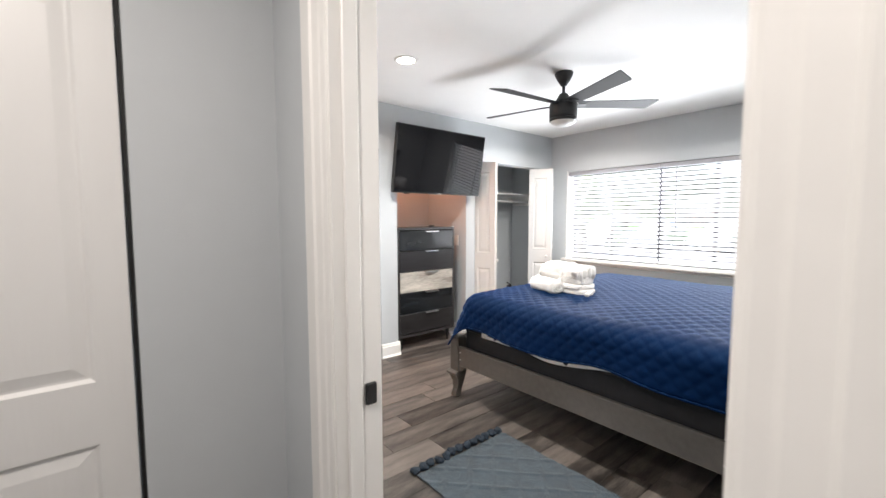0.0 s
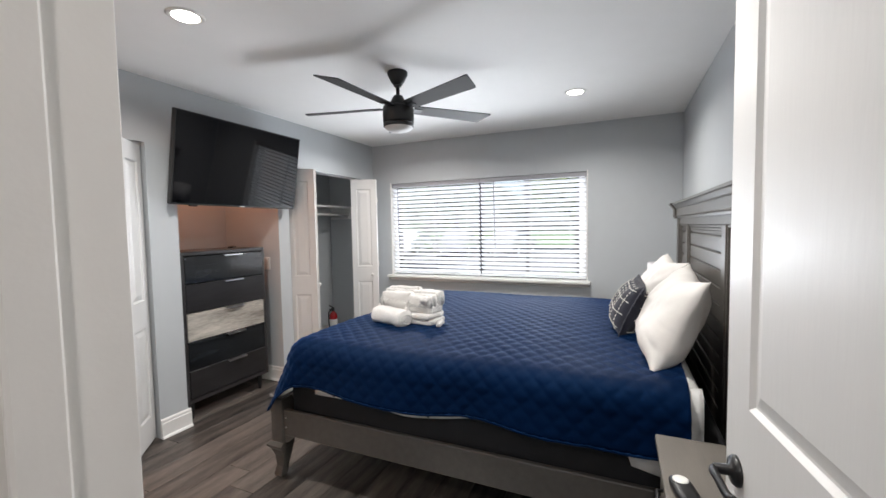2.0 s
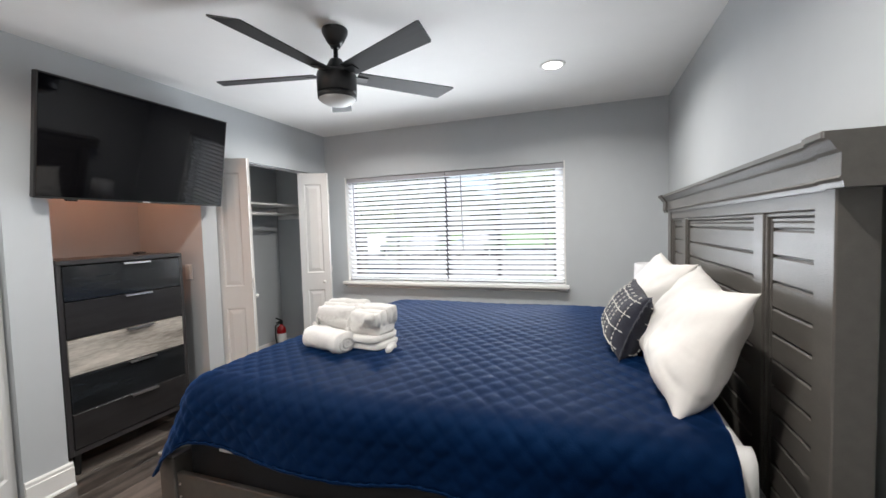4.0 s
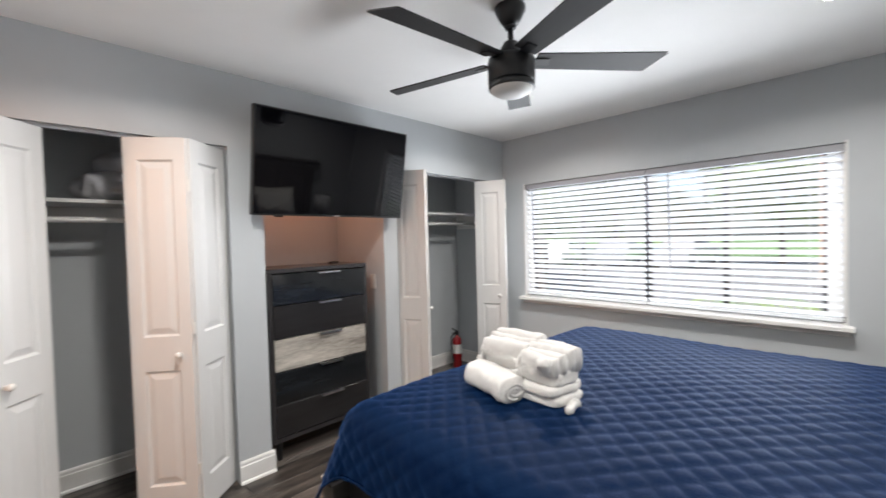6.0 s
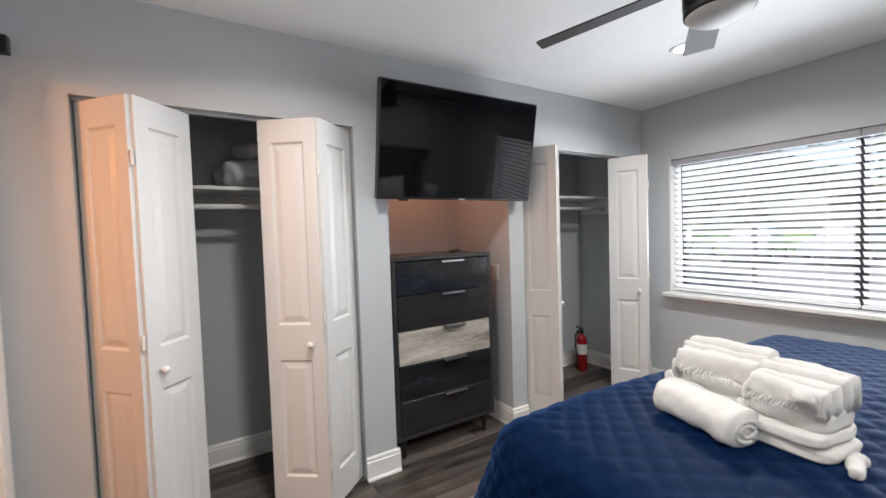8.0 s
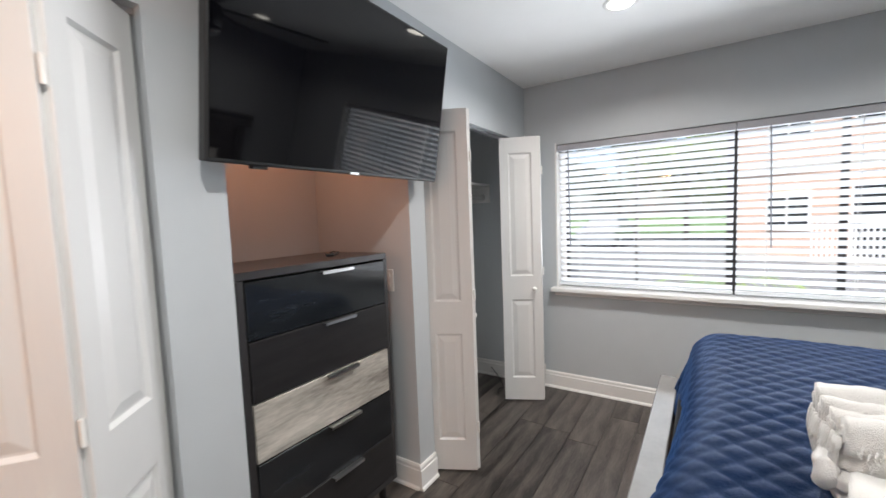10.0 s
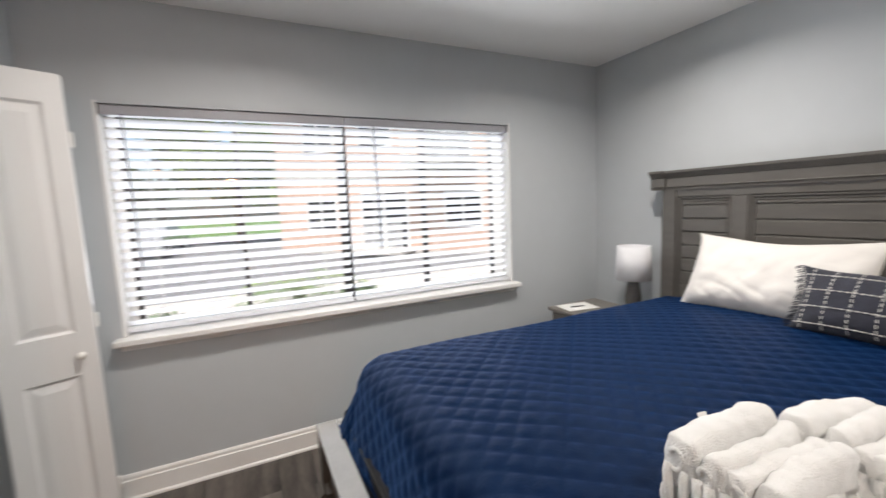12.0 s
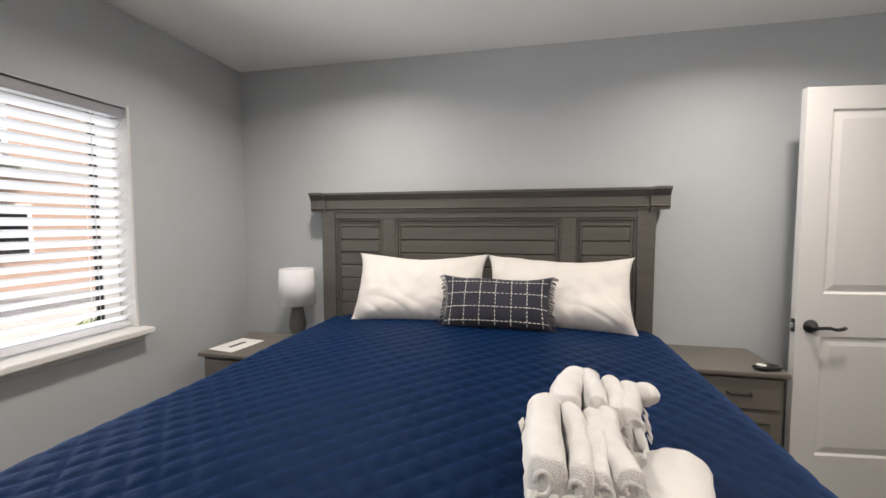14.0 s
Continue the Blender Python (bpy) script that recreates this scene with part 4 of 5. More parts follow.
# ---- pillows ----
def pillow_point(u, v, side, w, h, t, seed, corner=0.03, wrinkle=0.010):
    k = max(0.0, (1 - abs(u) ** 3.4)) ** 0.58 * max(0.0, (1 - abs(v) ** 3.0)) ** 0.56
    pinch = 1 - 0.05 * (1 - abs(u) ** 2) * abs(v) ** 3
    pinch2 = 1 - 0.07 * (1 - abs(v) ** 2) * abs(u) ** 3
    ear = 1 + 0.035 * abs(u) ** 8 * abs(v) ** 8
    sag = -0.05 * h * max(0.0, v) ** 2 * (1 - u * u) * (1 + 0.5 * math.sin(3 * u + seed))
    x, z = u * w / 2 * pinch2 * ear, v * h / 2 * pinch * ear + sag
    wr = noise.noise(Vector((x * 7 + seed, z * 7, seed * 1.3 + side))) + 0.5 * noise.noise(Vector((x * 17 + seed, z * 15, seed + side)))
    cr = abs(noise.noise(Vector((x * 4 + z * 5 + seed, z * 3 - x * 3, seed * 2))))
    edge = (abs(u) ** 4 + abs(v) ** 4)
    y = side * (t / 2 * (1 - 0.30 * v) * k * (1 + 0.06 * wr) + 0.002) + side * wrinkle * (wr * 0.5 - cr * 1.1 - 0.8 * max(0.0, 0.25 - abs(noise.noise(Vector((x * 6 - z * 9 + seed, z * 5 + x * 2, seed))))) * 4 * max(0.0, -v)) * min(1, k * 3) + 0.006 * edge * noise.noise(Vector((x * 9, z * 9, seed)))
    return Vector((x, y, z))


def pillow_mesh(w, h, t, seed, nu=54, nv=38, wrinkle=0.010):
    bm = bmesh.new()
    for side in (-1, 1):
        g = [[bm.verts.new(pillow_point(-1 + 2 * i / nu, -1 + 2 * j / nv, side, w, h, t, seed, wrinkle=wrinkle)) for i in range(nu + 1)] for j in range(nv + 1)]
        for j in range(nv):
            for i in range(nu):
                f = (g[j][i], g[j][i + 1], g[j + 1][i + 1], g[j + 1][i])
                bm.faces.new(f if side < 0 else f[::-1])
    bmesh.ops.remove_doubles(bm, verts=bm.verts, dist=0.005)
    bmesh.ops.recalc_face_normals(bm, faces=bm.faces)
    return bm


for cx, sd, rz, dz in ((3.458, 2.0, 2, 0.0), (2.668, 9.0, -3, -0.005)):
    p = thing("pillow", pose(cx, 0.252, 1.014 + dz, 26, 0, rz), "plump ivory king pillow leaning on the headboard", "pillow", "pillows on the bed")
    part("case", pillow_mesh(0.78, 0.43, 0.23, sd, 84, 60, wrinkle=0.014), PILLOW, p, smooth=True)
TP = pose(2.99, 0.435, 0.980, 24, 0, 0)
tp = thing("throw_pillow", TP, "charcoal lumbar pillow with white stitched grid and fringe", "pillow")
part("case", pillow_mesh(0.565, 0.285, 0.165, 4.0, wrinkle=0.004), NAVY, tp, smooth=True)
bm = bmesh.new()
def dash(bm, a, b, side):
    def P(q):
        v = pillow_point(q[0], q[1], side, 0.565, 0.285, 0.165, 4.0, wrinkle=0.004)
        v.y += side * 0.0025
        return v
    pa, pb = P(a), P(b)
    tube([pa, (pa + pb) / 2 + Vector((0, side * 0.0008, 0)), pb], 0.0022, 5, bm)
for side in (1, -1):
    for i in range(7):
        u = -0.84 + i * 0.28
        for k in range(13):
            v = -0.92 + k * 0.145
            dash(bm, (u, v), (u, v + 0.085), side)
    for j in range(4):
        v = -0.78 + j * 0.50
        for k in range(24):
            u = -0.95 + k * 0.08
            dash(bm, (u, v), (u + 0.052, v), side)
part("stitching", bm, STITCH, tp, "white running stitches")["kind"] = "stuff"
bm = bmesh.new()
rnd = random.Random(5)
for s in (-1, 1):
    for k in range(44):
        v = -0.97 + k * 1.94 / 43
        p0 = pillow_point(s * 0.995, v, 1, 0.565, 0.285, 0.165, 4.0)
        d = Vector((s * (0.018 + 0.012 * rnd.random()), 0.006 * (rnd.random() - 0.5), -0.006 + 0.012 * (rnd.random() - 0.5)))
        tube([p0, p0 + d * 0.6, p0 + d + Vector((0, 0, -0.004))], 0.0022, 4, bm)
part("fringe", bm, NAVY, tp)["kind"] = "stuff"


# ---- towels on the bed ----
def fold_bar(L, w, h, seed, taper=0.0, nl=30, nc=28):
    """A thick folded towel edge: a rounded upright bar of length L along y, width w and height h, base at z = 0."""
    bm = bmesh.new()
    rings = []
    for i in range(nl + 1):
        f = i / nl
        e = min(1, min(f, 1 - f) * 22)
        sc = 0.74 + 0.26 * math.sqrt(e * (2 - e))
        ring = []
        for k in range(nc):
            a = 2 * math.pi * k / nc
            c, s = math.cos(a), math.sin(a)
            x = math.copysign(abs(c) ** 0.75, c) * w / 2 * sc
            z = h / 2 + math.copysign(abs(s) ** 0.7, s) * h / 2 * (0.9 + 0.1 * sc)
            p = Vector((x, (f - 0.5) * L, z))
            q = noise.noise(p * 13 + Vector((seed, 0, seed))) * 0.007 + noise.noise(p * 40 + Vector((seed, seed, 0))) * 0.0045
            p += Vector((c, 0, s)) * q
            p.z = max(0.0, p.z)
            p.x += 0.010 * math.sin(3.0 * f + seed)
            ring.append(bm.verts.new(p))
        rings.append(ring)
    for a, b in zip(rings, rings[1:]):
        for k in range(nc):
            bm.faces.new((a[k], a[(k + 1) % nc], b[(k + 1) % nc], b[k]))
    bm.faces.new(rings[0])
    bm.faces.new(rings[-1][::-1])
    bmesh.ops.recalc_face_normals(bm, faces=bm.faces)
    return bm


QZ = 0.846
def curl(r0, r1, turns, y):
    pts = []
    for i in range(32):
        a = i / 31 * turns * 2 * math.pi
        r = r0 + (r1 - r0) * i / 31
        pts.append((r * math.cos(a), y, r * 1.25 * math.sin(a)))
    return pts


def layered_towel(w, d, h, layers, seed):
    """A flat folded towel of soft rounded layers, base at z = 0, its folds bulging on every side."""
    bm = bmesh.new()
    n, rows = 72, 10 * layers
    grid = []
    for j in range(rows + 1):
        f = j / rows
        k = f * layers
        c = abs((k % 1.0) * 2 - 1)
        bulge = math.sqrt(max(0.0, 1 - c ** 4)) if 0 < j < rows else 0.0
        inset = 0.016 * (1 - bulge)
        ring = []
        for i in range(n):
            th = 2 * math.pi * i / n
            ct, st = math.cos(th), math.sin(th)
            x = math.copysign(abs(ct) ** 0.42, ct)
            y = math.copysign(abs(st) ** 0.42, st)
            shift = 0.008 * math.sin(seed + 2.3 * int(min(k, layers - 0.01)))
            p = Vector((x * (w / 2 - inset) + shift * ct, y * (d / 2 - inset) - shift * st, f * h))
            q = 0.007 * noise.noise(p * 16 + Vector((seed, 0, seed))) + 0.003 * noise.noise(p * 55 + Vector((0, seed, 0)))
            p += Vector((ct * q, st * q, 0.5 * q * (0 < j)))
            p.z = max(0.0, p.z + 0.006 * f * math.sin(3 * x + seed) * y)
            ring.append(bm.verts.new(p))
        grid.append(ring)
    for a, b in zip(grid, grid[1:]):
        for i in range(n):
            bm.faces.new((a[i], a[(i + 1) % n], b[(i + 1) % n], b[i]))
    bm.faces.new(grid[0][::-1])
    bm.faces.new(grid[-1])
    return bm


def pleat(x, y, z0, z1, w, seed):
    """One hanging fold under a curled towel edge."""
    bm = tube([(x + 0.004 * math.sin(seed + 5 * f), y + 0.007 * math.sin(3.14 * f), z1 + (z0 - z1) * f) for f in (0, 0.2, 0.4, 0.6, 0.8, 1.0)], w, 8)
    return bm


def towel_stack(cx, cy, rz, w, L, seed, knot):
    t = thing("towel_stack", pose(cx, cy, QZ, 0, 0, rz), "stack of thick folded white terry bath towels", "towels", "towels on the bed")
    part("folded_towel", layered_towel(w * 1.10, L * 1.06, 0.068, 2, seed), TOWEL, t, smooth=True, m=pose(-0.006, -0.004, 0, 0, 0, 3))
    part("folded_towel", layered_towel(w * 1.02, L * 0.98, 0.060, 1, seed + 4), TOWEL, t, smooth=True, m=pose(0, 0, 0.064, 0, 0, -2))
    # the top towel is gathered into four thick ridges with curled ends
    x = w / 2
    for i, share in enumerate((0.33, 0.22, 0.22, 0.23)):
        bw = w * share
        x -= bw / 2
        h = 0.088 + 0.006 * math.sin(seed + 2 * i) - 0.006 * i
        dy = 0.010 * math.sin(seed * (i + 1))
        rd = part("ridge", fold_bar(L * (1.0 - 0.03 * i), bw * 1.22, h, seed + i * 1.7), TOWEL, t, smooth=True, m=pose(x, dy, 0.106, 0, 0, -3 + 2.0 * i))
        part("curled_edge", tube(curl(0.008, bw * 0.36, 0.85, L * (0.5 - 0.015 * i) - 0.001), 0.0052, 6), TOWEL, rd, smooth=True, m=pose(0, 0, h * 0.55, 0, 20 * i, 0))
        for q in (-0.28, 0.28):
            part("hanging_fold", pleat(x + q * bw, L * 0.485 + dy, 0.055, 0.140, 0.0085, seed + i + q), TOWEL, t, smooth=True)
        x -= bw / 2
    part("wrapped_band", fold_bar(w * 1.06, 0.034, 0.066, seed + 9), TOWEL, t, smooth=True, m=pose(0, L * 0.50, 0.030, 0, 6, 90))
    # loose looped threads at the towel's edge
    bm = bmesh.new()
    rnd = random.Random(int(seed * 10))
    for k in range(16):
        y = -L * 0.30 + L * 0.62 * k / 15
        z = 0.125 + 0.012 * rnd.random()
        pts = [(-w * 0.56, y, z), (-w * 0.56 - 0.007, y + 0.004, z - 0.010), (-w * 0.56 - 0.005, y + 0.007 * rnd.random(), z - 0.022), (-w * 0.56 - 0.001, y + 0.006, z - 0.014)]
        tube(pts, 0.0019, 5, bm)
    part("fringe", bm, TOWEL, t)["kind"] = "stuff"
    if knot:
        part("twisted_end", soft_slab(0.042, 0.052, 0.050, seed + 2, 0.012, freq=30, power=2.3), TOWEL, t, smooth=True, m=pose(-w * 0.56, -L * 0.34, 0.128, 0, -20, 30))
    return t


towel_stack(2.736, 1.806, -3, 0.165, 0.235, 1.0, False)
towel_stack(2.672, 1.605, -9, 0.168, 0.182, 6.0, True)
rt = thing("rolled_towel", pose(2.570, 1.790, QZ - 0.004, 0, 0, -14), "small white hand towel folded into a roll", "towel")
part("roll", fold_bar(0.255, 0.125, 0.096, 12.0), TOWEL, rt, smooth=True)
def spiral_end(y):
    pts = []
    for i in range(40):
        a = i / 39 * 3.6 * math.pi
        r = 0.010 + 0.030 * i / 39
        pts.append((r * 1.25 * math.cos(a), y, 0.044 + r * 0.80 * math.sin(a)))
    return pts
part("rolled_edge", tube(spiral_end(-0.126), 0.0065, 6), TOWEL, rt, smooth=True)
wc = thing("washcloth", pose(2.610, 1.478, QZ - 0.004, 0, 0, 85), "rolled white washcloth beside the towel stack", "towel")
part("roll", fold_bar(0.085, 0.036, 0.032, 20.0), TOWEL, wc, smooth=True)
tg = thing("towel_tag", pose(2.826, 1.800, QZ + 0.150, 10, 14, 60), "small white fabric care tag on a towel", "tag")
part("tag", B(-0.008, 0.008, -0.001, 0.001, 0, 0.04, 0.0003), PAPER, tg)


# ---- nightstands ----
def nightstand(x0, y0, depth, group):
    t = thing("nightstand", pose(x0, y0, 0), "taupe painted nightstand with a drawer and cupboard doors", "nightstand", group)
    w, d, h = 0.40, depth, 0.680
    part("top", B(-0.012, w + 0.012, 0.0, d + 0.014, h - 0.024, h, 0.006, 2), NSWOOD, t, "smooth taupe top with a moulded edge")
    part("body", B(0, w, 0.002, d - 0.02, 0.07, h - 0.024, 0.003), NSWOOD, t)
    part("plinth", B(0.01, w - 0.01, 0.01, d - 0.03, 0, 0.07, 0.003), NSWOOD, t)
    dw = part("drawer", B(0.02, w - 0.02, d - 0.02, d - 0.002, h - 0.19, h - 0.04, 0.004), NSWOOD, t)
    part("handle", tube([(w / 2 - 0.05, d - 0.002, h - 0.11), (w / 2 - 0.045, d + 0.02, h - 0.112), (w / 2 + 0.045, d + 0.02, h - 0.112), (w / 2 + 0.05, d - 0.002, h - 0.11)], 0.006, 8), BLACKMETAL, dw, "dark metal bar pull", smooth=True)
    for a, b, k in ((0.02, w / 2 - 0.003, 1), (w / 2 + 0.003, w - 0.02, -1)):
        pl = panel_leaf(b - a, 0.38, 0.018, [(0.04, b - a - 0.04, 0.045, 0.335)])
        dd = part("cupboard_door", pl, NSWOOD, t, m=pose(a, d - 0.011, 0.09))
        hx = (b - a) - 0.02 if k > 0 else 0.02
        part("handle", tube([(hx, 0.009, 0.24), (hx, 0.03, 0.245), (hx, 0.03, 0.315), (hx, 0.009, 0.32)], 0.005, 8), BLACKMETAL, dd, "dark metal bar pull", smooth=True)
    return t


nightstand(1.622, -0.040, 0.40, "nightstands beside the bed")
nightstand(4.212, 0.21, 0.44, "nightstands beside the bed")
NZ = 0.6805
dv = thing("bedside_remote", pose(1.690, 0.325, NZ, 0, 0, 12), "black oval remote with a white end on the nightstand", "remote")
part("body", soft_slab(0.13, 0.06, 0.026, 2.0, 0.0), PLASTIC, dv, smooth=True)
part("pad", lathe([(0.021, 0.0), (0.021, 0.0025), (0.017, 0.004)], 24), WHITEPL, dv, "white round pad", smooth=True, m=pose(0.03, 0, 0.0235))

# table lamp
lp = thing("table_lamp", pose(4.310, 0.17, NZ), "table lamp with faceted pewter base and white shade", "lamp")
bm = bmesh.new()
n = 10
rings = []
for k, (r, z) in enumerate([(0.046, 0.0), (0.048, 0.010), (0.056, 0.035), (0.055, 0.07), (0.047, 0.115), (0.038, 0.16), (0.028, 0.195), (0.022, 0.205)]):
    off = (k % 2) * math.pi / n
    rings.append([bm.verts.new((r * math.cos(2 * math.pi * i / n + off), r * math.sin(2 * math.pi * i / n + off), z)) for i in range(n)])
for q, (a, b) in enumerate(zip(rings, rings[1:])):
    for i in range(n):
        if q % 2 == 0:
            bm.faces.new((a[i], a[(i + 1) % n], b[i]))
            bm.faces.new((a[(i + 1) % n], b[(i + 1) % n], b[i]))
        else:
            bm.faces.new((a[i], b[(i + 1) % n], b[i]))
            bm.faces.new((a[i], a[(i + 1) % n], b[(i + 1) % n]))
bm.faces.new(rings[0][::-1])
bm.faces.new(rings[-1])
bmesh.ops.recalc_face_normals(bm, faces=bm.faces)
part("base", bm, LAMPBASE, lp, "faceted pewter base")
part("stem", lathe([(0.009, 0.21), (0.009, 0.30)], 12), CHROME, lp)
bm = lathe([(0.118, 0.190), (0.107, 0.420)], 48)
bmesh.ops.delete(bm, geom=[f for f in bm.faces if len(f.verts) > 4], context="FACES")
so = part("shade", bm, SHADE, lp, "white linen drum shade", smooth=True)
sm = so.modifiers.new("thickness", "SOLIDIFY")
sm.thickness = 0.003
part("shade_ring", lathe([(0.030, 0.30), (0.030, 0.304)], 20), CHROME, lp)
for k in range(3):
    a = 2 * math.pi * k / 3
    part("spider_arm", tube([(0.02 * math.cos(a), 0.02 * math.sin(a), 0.302), (0.108 * math.cos(a), 0.108 * math.sin(a), 0.36)], 0.002, 6), CHROME, lp)
cd = thing("information_card", pose(4.50, 0.50, NZ, 0, 0, -8), "white printed card lying on the nightstand", "card")
part("sheet", B(-0.085, 0.085, -0.12, 0.12, 0, 0.003, 0.0005), PAPER, cd)
part("print_bar", B(-0.012, 0.012, -0.055, 0.055, 0.003, 0.0042), PLASTIC, cd, "dark printed bar")

# ---- rug ----
rg = thing("rug", pose(1.66, 1.0, 0.0), "slate blue woven rug with tufted tassels along its end", "rug")
def rug_bm():
    bm = bmesh.new()
    n, m_ = 60, 120
    g = []
    for j in range(m_ + 1):
        y = -0.72 + 1.41 * j / m_
        row = []
        for i in range(n + 1):
            x = -0.335 + 0.67 * i / n
            dia = abs(((x + y) * 5.5) % 1 - 0.5), abs(((x - y) * 5.5) % 1 - 0.5)
            z = 0.0105 + 0.0034 * (min(dia) < 0.08) + 0.0015 * noise.noise(Vector((x * 40, y * 40, 0)))
            row.append(bm.verts.new((x + 0.004 * math.sin(y * 14), y, z)))
        g.append(row)
    for a, b in zip(g, g[1:]):
        for i in range(n):
            bm.faces.new((a[i], a[i + 1], b[i + 1], b[i]))
    return bm
ro = part("woven_top", rug_bm(), RUGM, rg)
sr = ro.modifiers.new("thickness", "SOLIDIFY")
sr.thickness, sr.offset = 0.009, -1
rnd = random.Random(3)
for i in range(13):
    x = -0.325 + 0.65 * i / 12
    b = soft_slab(0.046, 0.058, 0.034, i * 1.3, 0.012, freq=40, power=2.2)
    part("tassel", b, RUGPOM, rg, smooth=True, m=pose(x, 0.712 + 0.02 * rnd.random(), 0.0, 0, 0, rnd.uniform(-40, 40)))

# ---- outdoors ----
GZ = -0.25
struct(obj("ground", B(5.0, 120, -90, 90, GZ - 0.2, GZ), GRASS), "lawn and planting ground outside the window", "ground")
struct(obj("road", B(11.0, 30.0, -90, 90, GZ, GZ + 0.02), ASPHALT), "grey asphalt parking lot", "road")
struct(obj("pavement", B(9.6, 10.95, -90, 90, GZ, GZ + 0.12, 0.02), CONCRETE), "pale concrete walkway beside the parking lot", "pavement")
struct(obj("soffit", B(X1 + ET, X1 + 0.62, -3, 6, 2.36, 2.44), SOFFIT), "tan roof overhang above the window", "eave")


def leaf_cloud(bm, c, r, n, rnd, size=0.16):
    for _ in range(n):
        d = Vector((rnd.gauss(0, 1), rnd.gauss(0, 1), rnd.gauss(0, 0.8)))
        d = d.normalized() * (rnd.random() ** 0.4)
        p = Vector(c) + Vector((d.x * r[0], d.y * r[1], d.z * r[2]))
        a = Vector((rnd.uniform(-1, 1), rnd.uniform(-1, 1), rnd.uniform(-0.6, 0.6))).normalized()
        b = a.cross(Vector((rnd.uniform(-1, 1), rnd.uniform(-1, 1), 1))).normalized()
        s = size * rnd.uniform(0.6, 1.3)
        vs = [bm.verts.new(p + a * s), bm.verts.new(p + b * s * 0.45), bm.verts.new(p - a * s), bm.verts.new(p - b * s * 0.45)]
        bm.faces.new(vs)


def tree(x, y, h, seed, material, spread=1.0):
    rnd = random.Random(seed)
    t = thing("tree", pose(x, y, GZ), "leafy green shade tree beside the parking lot", "tree", "trees outside")
    bm = tube([(0, 0, 0), (0.06, 0.03, h * 0.25), (0.0, -0.05, h * 0.5), (0.1, 0.05, h * 0.75)], 0.14, 8)
    for v in bm.verts:
        f = 1 - 0.65 * v.co.z / (h * 0.75)
        v.co.x *= f
        v.co.y *= f
    for k in range(6):
        a = rnd.uniform(0, 6.28)
        z = h * rnd.uniform(0.35, 0.6)
        tube([(0, 0, z), (math.cos(a) * 0.5 * spread, math.sin(a) * 0.5 * spread, z + 0.4), (math.cos(a) * 1.2 * spread, math.sin(a) * 1.2 * spread, z + 1.0)], 0.04, 6, bm)
    part("trunk", bm, BARK, t)
    bm = bmesh.new()
    for k in range(20):
        a = rnd.uniform(0, 6.28)
        q = rnd.random() ** 0.5
        c = (math.cos(a) * 1.7 * spread * q, math.sin(a) * 1.7 * spread * q, h * rnd.uniform(0.30, 0.98))
        leaf_cloud(bm, c, (0.85 * spread, 0.85 * spread, 0.75), 330, rnd, 0.24)
    part("crown", bm, material, t)
    return t


def palm(x, y, h, seed):
    rnd = random.Random(seed)
    t = thing("palm", pose(x, y, GZ), "green fan palm with arching fronds", "palm")
    part("trunk", lathe([(0.13, 0), (0.10, h * 0.4), (0.11, h * 0.9), (0.05, h)], 12), BARK, t)
    for k in range(16):
        a = 2 * math.pi * k / 16 + rnd.uniform(-0.2, 0.2)
        up = rnd.uniform(-0.2, 0.9)
        bm = bmesh.new()
        L = 1.1
        for i in range(14):
            f = i / 13
            px, pz = L * f, up * f * 0.9 - 0.8 * f * f
            for s in (-1, 1):
                ln = 0.42 * math.sin(math.pi * min(1, f * 0.9 + 0.08))
                v0 = bm.verts.new((px, 0, pz))
                v1 = bm.verts.new((px + 0.05, 0, pz))
                v2 = bm.verts.new((px + ln * 0.7, s * ln * 0.8, pz - ln * 0.25))
                bm.faces.new((v0, v1, v2))
        part("frond", bm, LEAF2 if k % 3 == 0 else LEAF, t, m=pose(0, 0, h * 0.97, 0, 0, math.degrees(a)))
    return t


for i in range(8):
    tree(27.0 + 2.2 * math.sin(i * 2.3), 3.0 + 3.6 * i, 7.5 + 1.2 * math.sin(i * 1.7), 20 + i, LEAF if i % 3 else LEAF2, 1.5)
tree(13.5, 9.8, 5.6, 1, LEAF, 1.1)
tree(10.2, 7.9, 4.8, 8, LEAF2, 0.9)
tree(34.0, -3.5, 7.0, 6, LEAF, 1.4)
palm(8.6, 5.2, 1.7, 11)
palm(9.1, 1.9, 0.5, 12)


def bush(x, y, r, seed, material):
    rnd = random.Random(seed)
    t = thing("bush", pose(x, y, GZ), "low leafy shrub in the planting bed", "bush", "bushes outside")
    bm = bmesh.new()
    for k in range(7):
        leaf_cloud(bm, (rnd.uniform(-r, r) * 0.6, rnd.uniform(-r, r) * 0.6, r * rnd.uniform(0.35, 0.8)), (r * 0.55, r * 0.55, r * 0.45), 120, rnd, 0.07)
    part("leaves", bm, material, t)
    bm = bmesh.new()
    for k in range(5):
        a = k * 1.26
        tube([(0, 0, 0), (0.3 * r * math.cos(a), 0.3 * r * math.sin(a), r * 0.7)], 0.015, 5, bm)
    part("stems", bm, BARK, t)


for i, (x, y, r) in enumerate(((7.3, 0.2, 0.42), (7.6, -1.2, 0.5), (8.2, 3.6, 0.45), (7.9, -2.8, 0.45), (9.0, 0.9, 0.4), (8.4, -4.2, 0.5))):
    bush(x, y, r, 40 + i, LEAF2 if i % 2 else LEAF)


